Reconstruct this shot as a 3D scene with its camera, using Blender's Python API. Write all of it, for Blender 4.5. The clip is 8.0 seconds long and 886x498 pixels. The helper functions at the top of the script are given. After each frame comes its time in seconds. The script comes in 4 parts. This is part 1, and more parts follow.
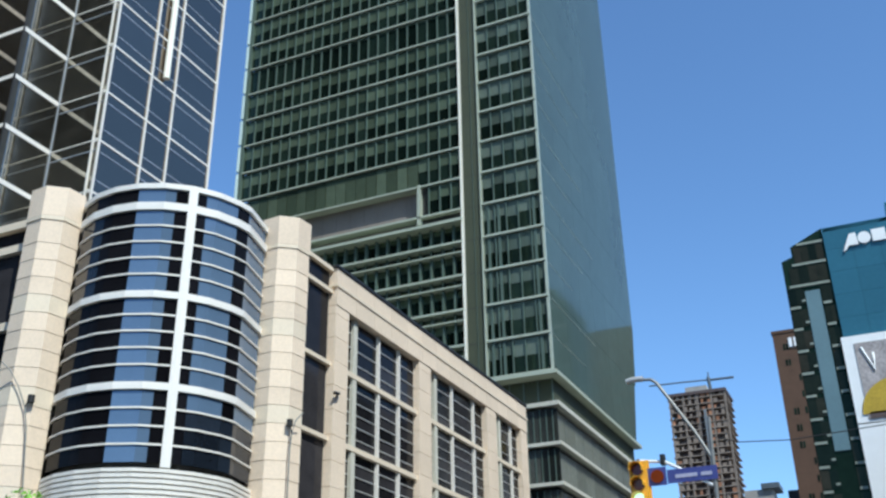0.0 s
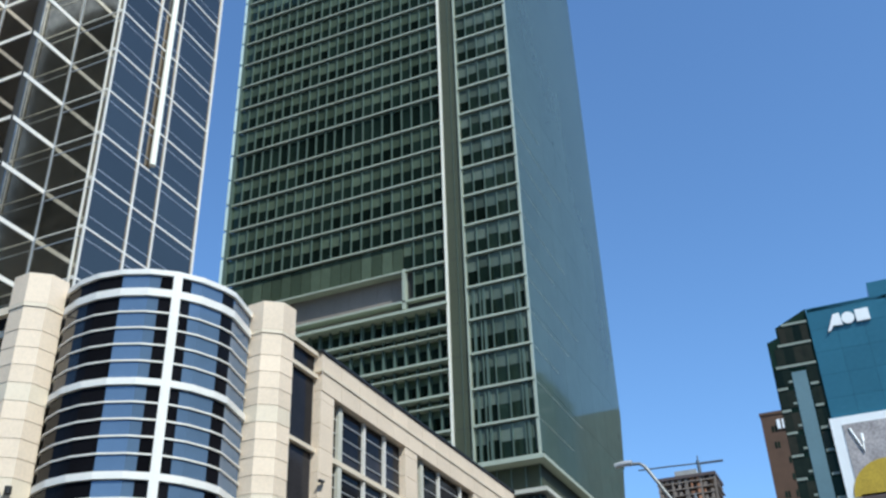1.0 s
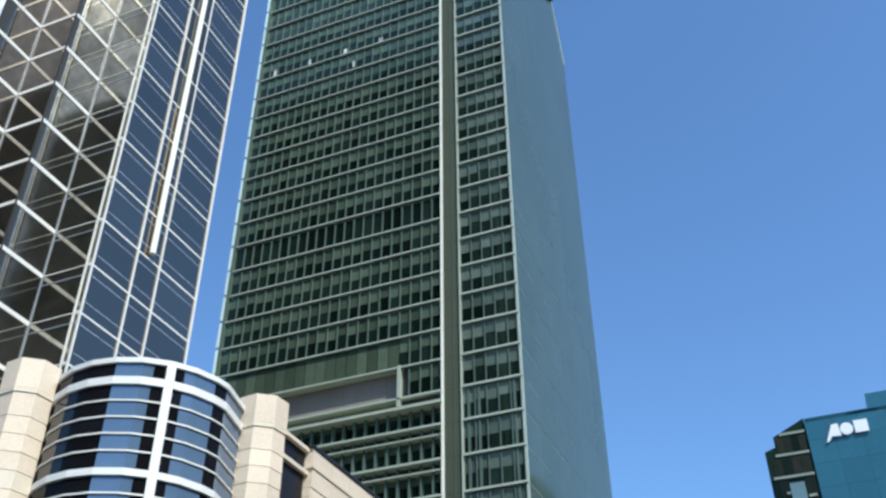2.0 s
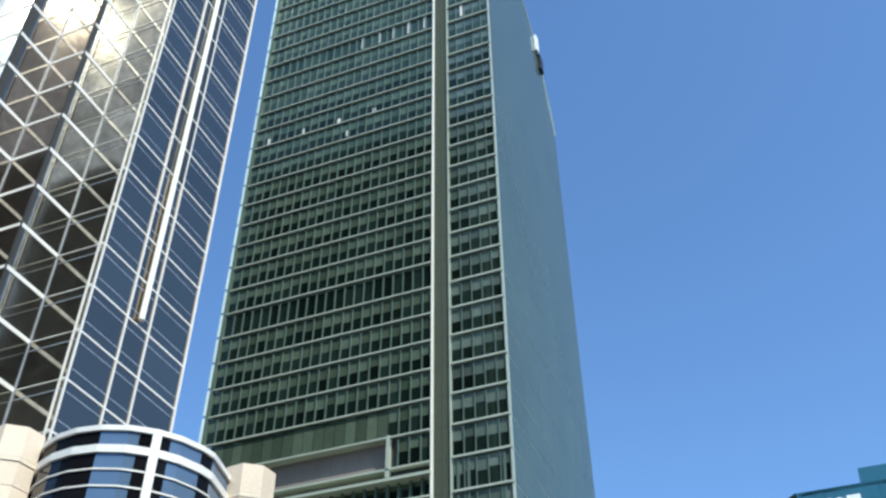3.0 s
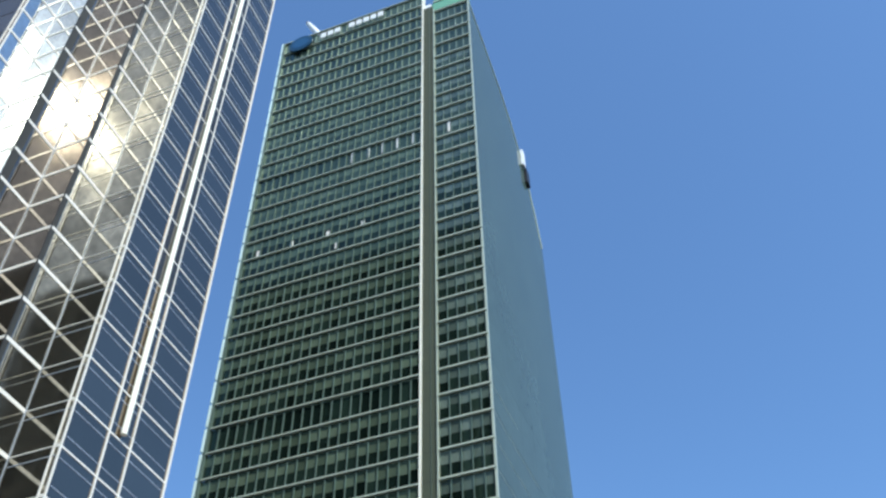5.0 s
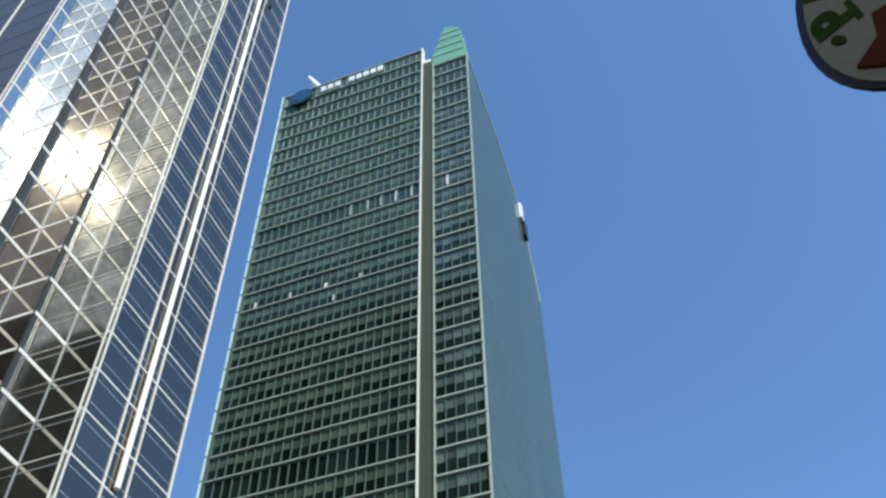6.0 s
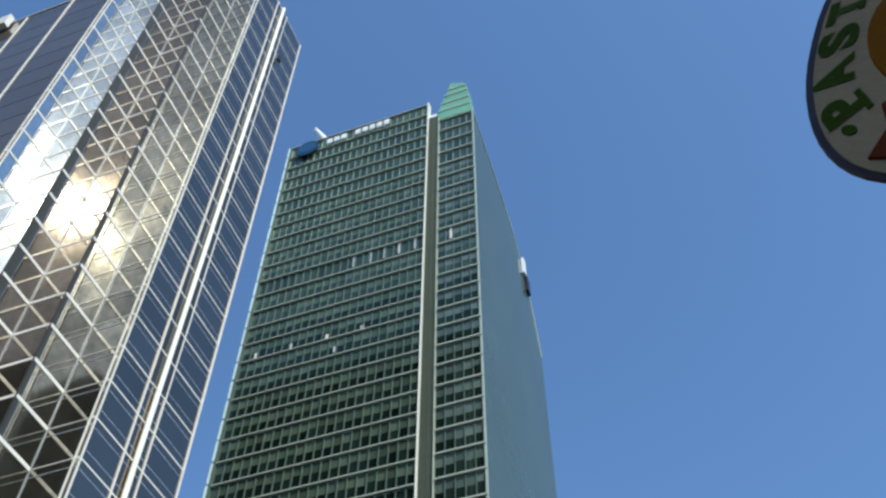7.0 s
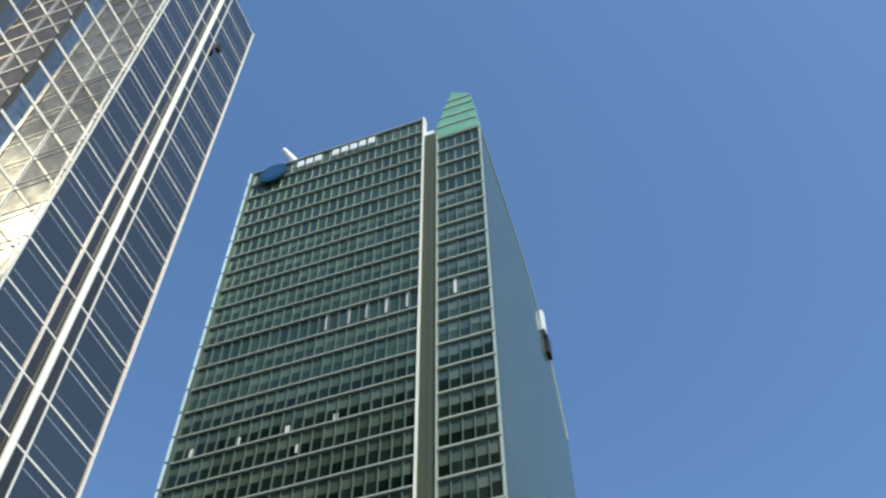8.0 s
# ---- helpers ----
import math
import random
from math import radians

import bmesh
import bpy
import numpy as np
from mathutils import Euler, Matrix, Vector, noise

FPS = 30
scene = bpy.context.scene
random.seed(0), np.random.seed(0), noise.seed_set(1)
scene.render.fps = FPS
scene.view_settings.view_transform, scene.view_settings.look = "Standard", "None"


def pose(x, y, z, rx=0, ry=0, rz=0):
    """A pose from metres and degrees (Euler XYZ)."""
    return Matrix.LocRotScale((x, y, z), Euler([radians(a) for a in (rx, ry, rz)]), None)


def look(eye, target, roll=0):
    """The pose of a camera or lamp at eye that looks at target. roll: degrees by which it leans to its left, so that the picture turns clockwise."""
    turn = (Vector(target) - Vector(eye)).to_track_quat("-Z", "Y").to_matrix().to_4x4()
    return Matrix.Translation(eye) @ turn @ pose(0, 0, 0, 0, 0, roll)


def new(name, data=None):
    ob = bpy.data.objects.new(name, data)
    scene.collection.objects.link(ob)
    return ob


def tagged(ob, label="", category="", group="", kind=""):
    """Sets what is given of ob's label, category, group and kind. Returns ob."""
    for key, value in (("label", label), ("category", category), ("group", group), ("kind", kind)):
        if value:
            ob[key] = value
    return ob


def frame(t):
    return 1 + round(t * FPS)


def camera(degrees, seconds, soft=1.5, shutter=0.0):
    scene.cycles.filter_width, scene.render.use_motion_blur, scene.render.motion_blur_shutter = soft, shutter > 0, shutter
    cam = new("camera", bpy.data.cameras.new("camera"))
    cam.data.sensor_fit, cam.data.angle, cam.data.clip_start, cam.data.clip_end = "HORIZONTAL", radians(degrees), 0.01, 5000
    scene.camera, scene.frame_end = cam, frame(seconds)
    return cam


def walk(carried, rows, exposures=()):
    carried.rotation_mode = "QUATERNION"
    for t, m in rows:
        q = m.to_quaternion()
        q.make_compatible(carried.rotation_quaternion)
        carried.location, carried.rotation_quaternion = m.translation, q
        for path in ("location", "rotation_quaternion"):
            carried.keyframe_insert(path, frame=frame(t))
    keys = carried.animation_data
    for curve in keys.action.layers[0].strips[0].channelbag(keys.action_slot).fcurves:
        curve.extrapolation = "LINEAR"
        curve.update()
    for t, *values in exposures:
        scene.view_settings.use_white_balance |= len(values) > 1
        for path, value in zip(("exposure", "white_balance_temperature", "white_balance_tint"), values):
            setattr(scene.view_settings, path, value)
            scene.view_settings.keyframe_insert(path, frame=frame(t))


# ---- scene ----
cam = camera(48.87, 8.0, soft=2.5)
EYE = 1.6
# seconds, x, y, z, yaw, pitch, roll
PATH = [
    (0.0, 0, 0, EYE, 24.22, 25.45, 0.91), (0.5, 0, 0, EYE, 24.06, 27.55, 1.57), (1.0, 0, 0, EYE, 23.66, 30.35, 1.71),
    (1.5, 0, 0, EYE, 23.19, 33.40, 0.87), (3.0, 0, 0, EYE, 21.84, 40.07, 0.21), (3.5, 0, 0, EYE, 21.69, 41.71, 0.33),
    (4.0, 0, 0, EYE, 21.57, 43.19, 0.64), (4.5, 0, 0, EYE, 21.48, 44.98, 0.65), (6.0, 0, 0, EYE, 21.02, 49.65, 0.59),
    (6.5, 0, 0, EYE, 20.46, 51.24, -0.17), (6.9, 0, 0, EYE, 20.26, 52.52, -0.23),
]
for i, row in enumerate(PATH):
    drift = max(0.0, row[0] - 4.5) / 0.5
    PATH[i] = (row[0], 0, -0.045 * drift, EYE + 0.035 * drift, *row[4:])
# a quick glide towards the towers in the last second
START, MID, END = Vector((0, -0.225, 1.775)), Vector((-3.02, 9.18, 18.78)), Vector((-8.70, 18.27, 35.22))
TURNS = [(20.22, 52.76, -0.24), (20.20, 52.80, -0.20), (20.18, 52.72, -0.12), (20.15, 52.55, -0.03), (20.13, 52.32, 0.10), (20.11, 52.08, 0.21),
         (20.05, 52.45, 0.22), (19.98, 52.9, 0.23), (19.90, 53.35, 0.24), (19.82, 53.8, 0.25), (19.74, 54.22, 0.25)]
for step, turn in enumerate(TURNS):
    spot = START.lerp(MID, step / 5) if step < 6 else MID.lerp(END, step / 5 - 1)
    PATH.append((7.0 + 0.1 * step, *spot, *turn))
walk(cam, [(t, pose(x, y, z, 90 + p, r, w)) for t, x, y, z, w, p, r in PATH], [(t, e, k, 2) for t, e, k in ((0.0, 0.31, 5750), (1.5, 0.39, 5750), (3.0, 0.53, 5850), (4.5, 0.55, 5900), (6.0, 0.43, 5950), (7.0, 0.33, 6050), (7.5, 0.2, 6200), (8.0, 0.36, 6350))])

# ---- daylight ----
SUN_AZ, SUN_EL = radians(125.9), radians(49.8)      # azimuth clockwise from +y
SUN_DIR = Vector((math.sin(SUN_AZ) * math.cos(SUN_EL), math.cos(SUN_AZ) * math.cos(SUN_EL), math.sin(SUN_EL)))
world = bpy.data.worlds.new("daylight")
scene.world = world
world.use_nodes = True
wn = world.node_tree.nodes
sky = wn.new("ShaderNodeTexSky")
sky.sky_type, sky.sun_disc = "NISHITA", False
sky.sun_elevation, sky.sun_rotation = SUN_EL, SUN_AZ
sky.altitude, sky.air_density, sky.dust_density, sky.ozone_density = 100, 1.0, 0.6, 6.0
wn["Background"].inputs[1].default_value = 0.16
world.node_tree.links.new(sky.outputs[0], wn["Background"].inputs[0])
sun = new("sun", bpy.data.lights.new("sun", "SUN"))
sun.data.energy, sun.data.angle, sun.data.color = 3.8, radians(0.53), (1.0, 0.93, 0.81)
sun.matrix_world = look(SUN_DIR * 600, (0, 0, 0))


# ---- materials ----
def material(name, base, rough=0.6, metal=0.0, vary=0.15, size=1.0, fine=12.0, bump=0.0, ior=1.45, per="none", spread=0.0, tint=None, waves=0.0, gloss=None):
    """A node material: two scales of noise vary the base colour, Random varies it piece by piece."""
    m = bpy.data.materials.new(name)
    m.use_nodes = True
    n, l = m.node_tree.nodes, m.node_tree.links
    b = n["Principled BSDF"]
    b.inputs["Metallic"].default_value, b.inputs["IOR"].default_value = metal, ior
    co = n.new("ShaderNodeTexCoord")
    big, small = n.new("ShaderNodeTexNoise"), n.new("ShaderNodeTexNoise")
    big.inputs["Scale"].default_value, small.inputs["Scale"].default_value = 1.0 / size, fine / size
    big.inputs["Detail"].default_value = 3
    for t in (big, small):
        geo = n.new("ShaderNodeNewGeometry")
        l.new(geo.outputs["Position"], t.inputs["Vector"])
    add = n.new("ShaderNodeMath")
    add.operation = "ADD"
    l.new(big.outputs[0], add.inputs[0])
    l.new(small.outputs[0], add.inputs[1])
    span = n.new("ShaderNodeMapRange")
    span.inputs["From Min"].default_value, span.inputs["From Max"].default_value = 0.6, 1.4
    span.inputs["To Min"].default_value, span.inputs["To Max"].default_value = 1 - vary, 1 + vary
    l.new(add.outputs[0], span.inputs["Value"])
    value = span.outputs[0]
    rnd = None
    if per != "none":
        src = n.new("ShaderNodeObjectInfo") if per == "object" else n.new("ShaderNodeNewGeometry")
        rnd = src.outputs["Random" if per == "object" else "Random Per Island"]
        r2 = n.new("ShaderNodeMapRange")
        r2.inputs["To Min"].default_value, r2.inputs["To Max"].default_value = 1 - spread, 1 + spread
        l.new(rnd, r2.inputs["Value"])
        mul = n.new("ShaderNodeMath")
        mul.operation = "MULTIPLY"
        l.new(value, mul.inputs[0])
        l.new(r2.outputs[0], mul.inputs[1])
        value = mul.outputs[0]
    mix = n.new("ShaderNodeVectorMath")
    mix.operation = "SCALE"
    mix.inputs[0].default_value = base
    if tint and rnd:
        two = n.new("ShaderNodeMix")
        two.data_type = "RGBA"
        two.inputs["A"].default_value, two.inputs["B"].default_value = (*base, 1), (*tint, 1)
        l.new(rnd, two.inputs["Factor"])
        l.new(two.outputs["Result"], mix.inputs[0])
    l.new(value, mix.inputs["Scale"])
    l.new(mix.outputs[0], b.inputs["Base Color"])
    rr = n.new("ShaderNodeMapRange")
    rr.inputs["To Min"].default_value, rr.inputs["To Max"].default_value = rough * 0.8, min(1, rough * 1.2)
    l.new(small.outputs[0], rr.inputs["Value"])
    l.new(rr.outputs[0], b.inputs["Roughness"])
    if gloss:
        b.inputs["Specular Tint"].default_value = (*gloss, 1)
    if bump or waves:
        bp = n.new("ShaderNodeBump")
        bp.inputs["Strength"].default_value = bump or waves
        bp.inputs["Distance"].default_value = 0.02 if bump else 0.05
        l.new((small if bump else big).outputs[0], bp.inputs["Height"])
        l.new(bp.outputs[0], b.inputs["Normal"])
    return m


STONE = material("cream_limestone", (0.80, 0.655, 0.50), 0.75, vary=0.10, size=2.5, fine=20, bump=0.15, per="object", spread=0.05)
STONE_CAP = material("pale_limestone", (0.76, 0.65, 0.50), 0.7, vary=0.08, size=2.0, fine=18, bump=0.1)
WHITE_METAL = material("white_painted_metal", (0.85, 0.82, 0.76), 0.35, vary=0.05, size=1.5)
GRID_METAL = material("off_white_grid_metal", (0.80, 0.76, 0.69), 0.4, vary=0.08, size=1.5)
PALE_METAL = material("pale_grey_aluminium", (0.58, 0.57, 0.55), 0.35, metal=0.3, vary=0.1, size=1.5)
CREAM_METAL = material("cream_painted_metal", (0.90, 0.87, 0.74), 0.4, vary=0.08, size=4)
DULL_METAL = material("dull_grey_mullion", (0.38, 0.41, 0.46), 0.4, metal=0.1, vary=0.1)
# one mirror glass; tints and blotches stand in for each step's reflections
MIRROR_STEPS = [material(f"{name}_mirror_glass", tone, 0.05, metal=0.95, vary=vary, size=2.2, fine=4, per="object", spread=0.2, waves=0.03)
                for name, tone, vary in (("silver", (0.38, 0.355, 0.295), .3), ("dim_reflection", (0.285, 0.25, 0.205), .3), ("bright_reflection", (0.58, 0.585, 0.55), .15))]
CHANNEL = material("dark_grey_channel_glass", (0.085, 0.08, 0.07), 0.12, metal=0.6, vary=0.15, size=3, per="object", spread=0.2)
EDGE_GLASS = material("pale_cyan_edge_glass", (0.72, 0.88, 0.86), 0.25, vary=0.06, per="object", spread=0.08)
EMBLEM_BLUE = material("soft_blue_emblem", (0.022, 0.085, 0.19), 0.4, vary=0.1)
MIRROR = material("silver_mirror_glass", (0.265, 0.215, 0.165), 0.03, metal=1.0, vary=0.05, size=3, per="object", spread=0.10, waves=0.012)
# same glass, greyed: the side face's dull reflection is put into its colour
MIRROR_FAR = material("dulled_side_mirror_glass", (0.17, 0.135, 0.105), 0.12, metal=0.45, vary=0.05, size=3, per="island", spread=0.10, waves=0.012)
TOWER_CORE = material("dark_core", (0.032, 0.032, 0.028), 0.6)
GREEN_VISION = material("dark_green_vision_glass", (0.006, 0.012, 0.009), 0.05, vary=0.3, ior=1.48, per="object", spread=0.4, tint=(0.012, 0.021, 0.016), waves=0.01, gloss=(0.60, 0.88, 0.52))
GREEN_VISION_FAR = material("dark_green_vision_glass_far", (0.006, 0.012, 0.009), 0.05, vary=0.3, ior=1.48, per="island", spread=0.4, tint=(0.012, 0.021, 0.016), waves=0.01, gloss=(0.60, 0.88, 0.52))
# paler copy of the vision glass: sky sheen of upper floors put into colour
GREEN_UPPER = material("green_glass_sky_paled", (0.026, 0.040, 0.030), 0.06, vary=0.25, ior=1.75, per="island", spread=0.35, tint=(0.038, 0.056, 0.043), gloss=(0.60, 0.88, 0.52))
GREEN_BLIND_FAR = material("grey_green_blind_glass_far", (0.070, 0.093, 0.062), 0.10, vary=0.15, ior=1.9, per="island", spread=0.25, tint=(0.092, 0.118, 0.082), gloss=(0.60, 0.88, 0.52))
GREEN_STRIP = material("pale_grey_blind_glass", (0.085, 0.11, 0.088), 0.10, vary=0.15, ior=1.9, per="island", spread=0.25, tint=(0.115, 0.142, 0.116), gloss=(0.6, 0.85, 0.7))
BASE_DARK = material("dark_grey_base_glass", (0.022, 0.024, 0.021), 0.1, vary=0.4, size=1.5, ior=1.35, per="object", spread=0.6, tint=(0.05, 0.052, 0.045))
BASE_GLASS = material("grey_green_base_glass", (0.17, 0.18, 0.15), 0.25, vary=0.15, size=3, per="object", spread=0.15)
BASE_BAND = material("grey_stone_band", (0.60, 0.58, 0.49), 0.7, vary=0.12, size=2, bump=0.1)
GREEN_BAR = material("pale_green_metal", (0.50, 0.54, 0.43), 0.4, metal=0.2, vary=0.08)
GREEN_MULLION = material("grey_green_mullion", (0.115, 0.16, 0.13), 0.4, metal=0.2, vary=0.08)
TEAL_SIDE = material("teal_side_glass", (0.082, 0.118, 0.104), 0.06, vary=0.10, size=9, fine=5, ior=1.18, per="object", spread=0.05, gloss=(0.75, 0.95, 0.85))
CROWN_GLASS = material("pale_green_crown_glass", (0.21, 0.45, 0.29), 0.2, vary=0.12, size=3)
RECESS = material("grey_brown_panel", (0.26, 0.225, 0.20), 0.6, vary=0.12, size=3)
SLOT = material("grey_olive_panel", (0.060, 0.070, 0.042), 0.75, vary=0.12, size=6)
CONCRETE = material("raw_concrete", (0.34, 0.32, 0.29), 0.85, vary=0.2, size=3, bump=0.2)
# bay glass: reflected sky and buildings are put into these three base colours
SKY_REFLECT = material("blue_painted_reflection", (0.125, 0.19, 0.29), 0.10, metal=0.2, vary=0.06, per="object", spread=0.07, waves=0.01)
DIM_REFLECT = material("dim_painted_reflection", (0.013, 0.018, 0.027), 0.08, vary=0.2, size=2, per="object", spread=0.4, waves=0.02)
BLOCK_REFLECT = material("black_painted_reflection", (0.008, 0.008, 0.010), 0.06, vary=0.3, ior=1.15, per="object", spread=0.4)
DARK_GLASS = material("dark_brown_glass", (0.013, 0.013, 0.015), 0.06, vary=0.3, ior=1.17, per="object", spread=0.5, tint=(0.03, 0.028, 0.03))
AON_TEAL = material("teal_panel", (0.035, 0.13, 0.19), 0.25, vary=0.08, size=8, per="object", spread=0.05)
AON_STRIP = material("pale_teal_panel", (0.13, 0.215, 0.25), 0.7, vary=0.1, size=6)
AON_DARK = material("dark_teal_glass", (0.012, 0.024, 0.016), 0.2, vary=0.3, ior=1.25, per="object", spread=0.4, gloss=(0.4, 0.7, 0.5))
AON_BAND = material("grey_teal_band", (0.27, 0.30, 0.25), 0.5, vary=0.15)
AON_GLASS = material("olive_teal_window_glass", (0.014, 0.020, 0.012), 0.12, vary=0.3, ior=1.3, per="object", spread=0.6, tint=(0.022, 0.018, 0.012), gloss=(0.5, 0.8, 0.6))
BROWN_BRICK = material("brown_brick", (0.105, 0.058, 0.035), 0.85, vary=0.2, size=2, fine=25, bump=0.2)
SIGN_WHITE = material("white_sign_plastic", (0.90, 0.90, 0.89), 0.4, vary=0.03)
SIGN_BLUE = material("blue_sign_plastic", (0.015, 0.06, 0.12), 0.4, vary=0.05)
SIGN_BLACK = material("black_sign_plastic", (0.02, 0.02, 0.025), 0.4)
STREET_BLUE = material("blue_sign_enamel", (0.06, 0.07, 0.26), 0.4, vary=0.1)
YELLOW = material("traffic_yellow", (0.80, 0.42, 0.03), 0.45, vary=0.08)
LENS_RED = material("dark_red_lens", (0.10, 0.01, 0.01), 0.2)
LENS_AMBER = material("dark_amber_lens", (0.14, 0.05, 0.01), 0.2)
GALV = material("galvanised_steel", (0.26, 0.26, 0.25), 0.45, metal=0.4, vary=0.12)
BLACK_IRON = material("black_iron", (0.02, 0.02, 0.02), 0.5)
ASPHALT = material("asphalt", (0.05, 0.05, 0.052), 0.9, vary=0.25, size=6, fine=40, bump=0.3)
PAVING = material("concrete_paving", (0.32, 0.31, 0.29), 0.85, vary=0.15, size=3, bump=0.2)
DARK_FACADE = material("dark_brown_facade", (0.09, 0.072, 0.06), 0.6, vary=0.25, size=12, fine=6)
TAN_FACADE = material("weathered_brown_facade", (0.060, 0.050, 0.040), 0.7, vary=0.45, size=14, fine=5)
CREAM_BOARD = material("cream_sign_board", (0.50, 0.34, 0.19), 0.6, vary=0.12, size=0.4, ior=1.12)
MAROON = material("maroon_trim", (0.030, 0.007, 0.010), 0.5, vary=0.1)
SIGN_GREEN = material("green_sign_paint", (0.060, 0.085, 0.006), 0.6, vary=0.25, size=0.2, ior=1.1)
SIGN_ORANGE = material("orange_sign_paint", (0.30, 0.10, 0.004), 0.6, vary=0.15, size=0.4, ior=1.1)
SIGN_RED = material("red_brown_sign_paint", (0.17, 0.035, 0.010), 0.6, vary=0.2, size=0.3, ior=1.1)
POSTER_GREY = material("grey_poster_print", (0.38, 0.34, 0.33), 0.5, vary=0.5, size=2.5, fine=6)
POSTER_YELLOW = material("mustard_poster_print", (0.50, 0.34, 0.03), 0.5, vary=0.25, size=3)
POSTER_DARK = material("dark_poster_print", (0.10, 0.07, 0.06), 0.5, vary=0.3)
LEAF = material("fresh_green_leaf", (0.22, 0.46, 0.05), 0.5, vary=0.3, per="island", spread=0.3)
BARK = material("grey_bark", (0.12, 0.09, 0.07), 0.9, vary=0.3, bump=0.4)
ORANGE_FRAME = material("orange_formwork", (0.36, 0.17, 0.09), 0.8, vary=0.25, per="object", spread=0.3)
SLAB = material("brown_grey_slab", (0.24, 0.19, 0.15), 0.85, vary=0.25, per="object", spread=0.2)
CRANE_STEEL = material("dark_crane_steel", (0.10, 0.12, 0.14), 0.5)
LAMP_GREEN = bpy.data.materials.new("lit_green_lens")
LAMP_GREEN.use_nodes = True
LAMP_GREEN.node_tree.nodes["Principled BSDF"].inputs["Emission Color"].default_value = (0.5, 1.0, 0.6, 1)
LAMP_GREEN.node_tree.nodes["Principled BSDF"].inputs["Emission Strength"].default_value = 1.2

# ---- mesh helpers ----
FACES = [(0, 3, 2, 1), (4, 5, 6, 7), (0, 1, 5, 4), (1, 2, 6, 5), (2, 3, 7, 6), (3, 0, 4, 7)]


def box_mesh(name, boxes, mat):
    """One mesh of axis-aligned boxes (x0, x1, y0, y1, z0, z1)."""
    v, f = [], []
    for x0, x1, y0, y1, z0, z1 in boxes:
        k = len(v)
        v += [(x0, y0, z0), (x1, y0, z0), (x1, y1, z0), (x0, y1, z0), (x0, y0, z1), (x1, y0, z1), (x1, y1, z1), (x0, y1, z1)]
        f += [tuple(k + i for i in q) for q in FACES]
    me = bpy.data.meshes.new(name)
    me.from_pydata(v, [], f)
    me.materials.append(mat)
    return me


def prism_mesh(name, outline, z0, z1, mat):
    """An upright prism over a counter-clockwise outline of (x, y)."""
    n = len(outline)
    v = [(x, y, z0) for x, y in outline] + [(x, y, z1) for x, y in outline]
    f = [tuple(reversed(range(n))), tuple(range(n, 2 * n))] + [(i, (i + 1) % n, n + (i + 1) % n, n + i) for i in range(n)]
    me = bpy.data.meshes.new(name)
    me.from_pydata(v, [], f)
    me.materials.append(mat)
    return me


def tube_mesh(name, points, radius, mat, sides=8, taper=1.0):
    """A round bar along a line of points."""
    bm = bmesh.new()
    rings = []
    pts = [Vector(p) for p in points]
    for i, p in enumerate(pts):
        way = (pts[min(i + 1, len(pts) - 1)] - pts[max(i - 1, 0)]).normalized()
        side = way.cross(Vector((0, 0, 1)) if abs(way.z) < 0.95 else Vector((1, 0, 0))).normalized()
        up = side.cross(way)
        r = radius * (1 + (taper - 1) * i / max(1, len(pts) - 1))
        rings.append([bm.verts.new(p + r * (math.cos(a) * side + math.sin(a) * up)) for a in (2 * math.pi * k / sides for k in range(sides))])
    for a, b in zip(rings, rings[1:]):
        for k in range(sides):
            bm.faces.new((a[k], a[(k + 1) % sides], b[(k + 1) % sides], b[k]))
    bm.faces.new(rings[0][::-1])
    bm.faces.new(rings[-1])
    bmesh.ops.recalc_face_normals(bm, faces=bm.faces)
    for ring in (rings[0], rings[-1]):
        for k in range(sides):
            bm.edges.get((ring[k], ring[(k + 1) % sides])).smooth = False
    me = bpy.data.meshes.new(name)
    bm.to_mesh(me)
    bm.free()
    for p in me.polygons:
        p.use_smooth = len(p.vertices) == 4
    me.materials.append(mat)
    return me


def put(name, me, parent=None, at=None, turn=0.0, label="", kind=""):
    ob = new(name, me)
    if parent is not None:
        ob.parent = parent
    if at is not None:
        ob.location = at
    if turn:
        ob.rotation_euler[2] = turn
    return tagged(ob, label, kind=kind)


def part(name, boxes, mat, parent, label="", kind=""):
    return put(name, box_mesh(name, boxes, mat), parent, label=label, kind=kind)


def thing(name, label, category, at=(0, 0, 0), group=""):
    ob = tagged(new(name), label, category, group)
    ob.location = at
    ob.empty_display_size = 0.5
    return ob


SHARED = {}


def pane(name, w, h, mat, parent, centre, facing, depth=0.06, tilt=0.0):
    """A thin pane w wide and h high; facing: the angle of its outward normal. Alike panes share a mesh."""
    key = (name, round(w, 3), round(h, 3), mat.name, depth)
    if key not in SHARED:
        SHARED[key] = box_mesh(name, [(-w / 2, w / 2, -depth / 2, depth / 2, -h / 2, h / 2)], mat)
    ob = new(name, SHARED[key])
    ob.parent = parent
    ob.location = centre
    ob.rotation_euler = (random.uniform(-tilt, tilt), 0, facing + math.pi / 2 + random.uniform(-tilt, tilt))
    return ob


# ---- ground ----
ground = tagged(put("ground", box_mesh("ground", [(-2500, 2500, -2500, 4000, -0.6, -0.16)], ASPHALT)), "grey asphalt and city ground", kind="structure")
road = tagged(put("road", box_mesh("road", [(-20.5, -3.2, -400, 900, -0.156, -0.14)], ASPHALT)), "dark asphalt city street", kind="structure")
tagged(put("pavement", box_mesh("pavement", [(-27, -20.5, -400, 86, -0.156, 0.0)], PAVING)), "pale concrete pavement beside the street", kind="structure")
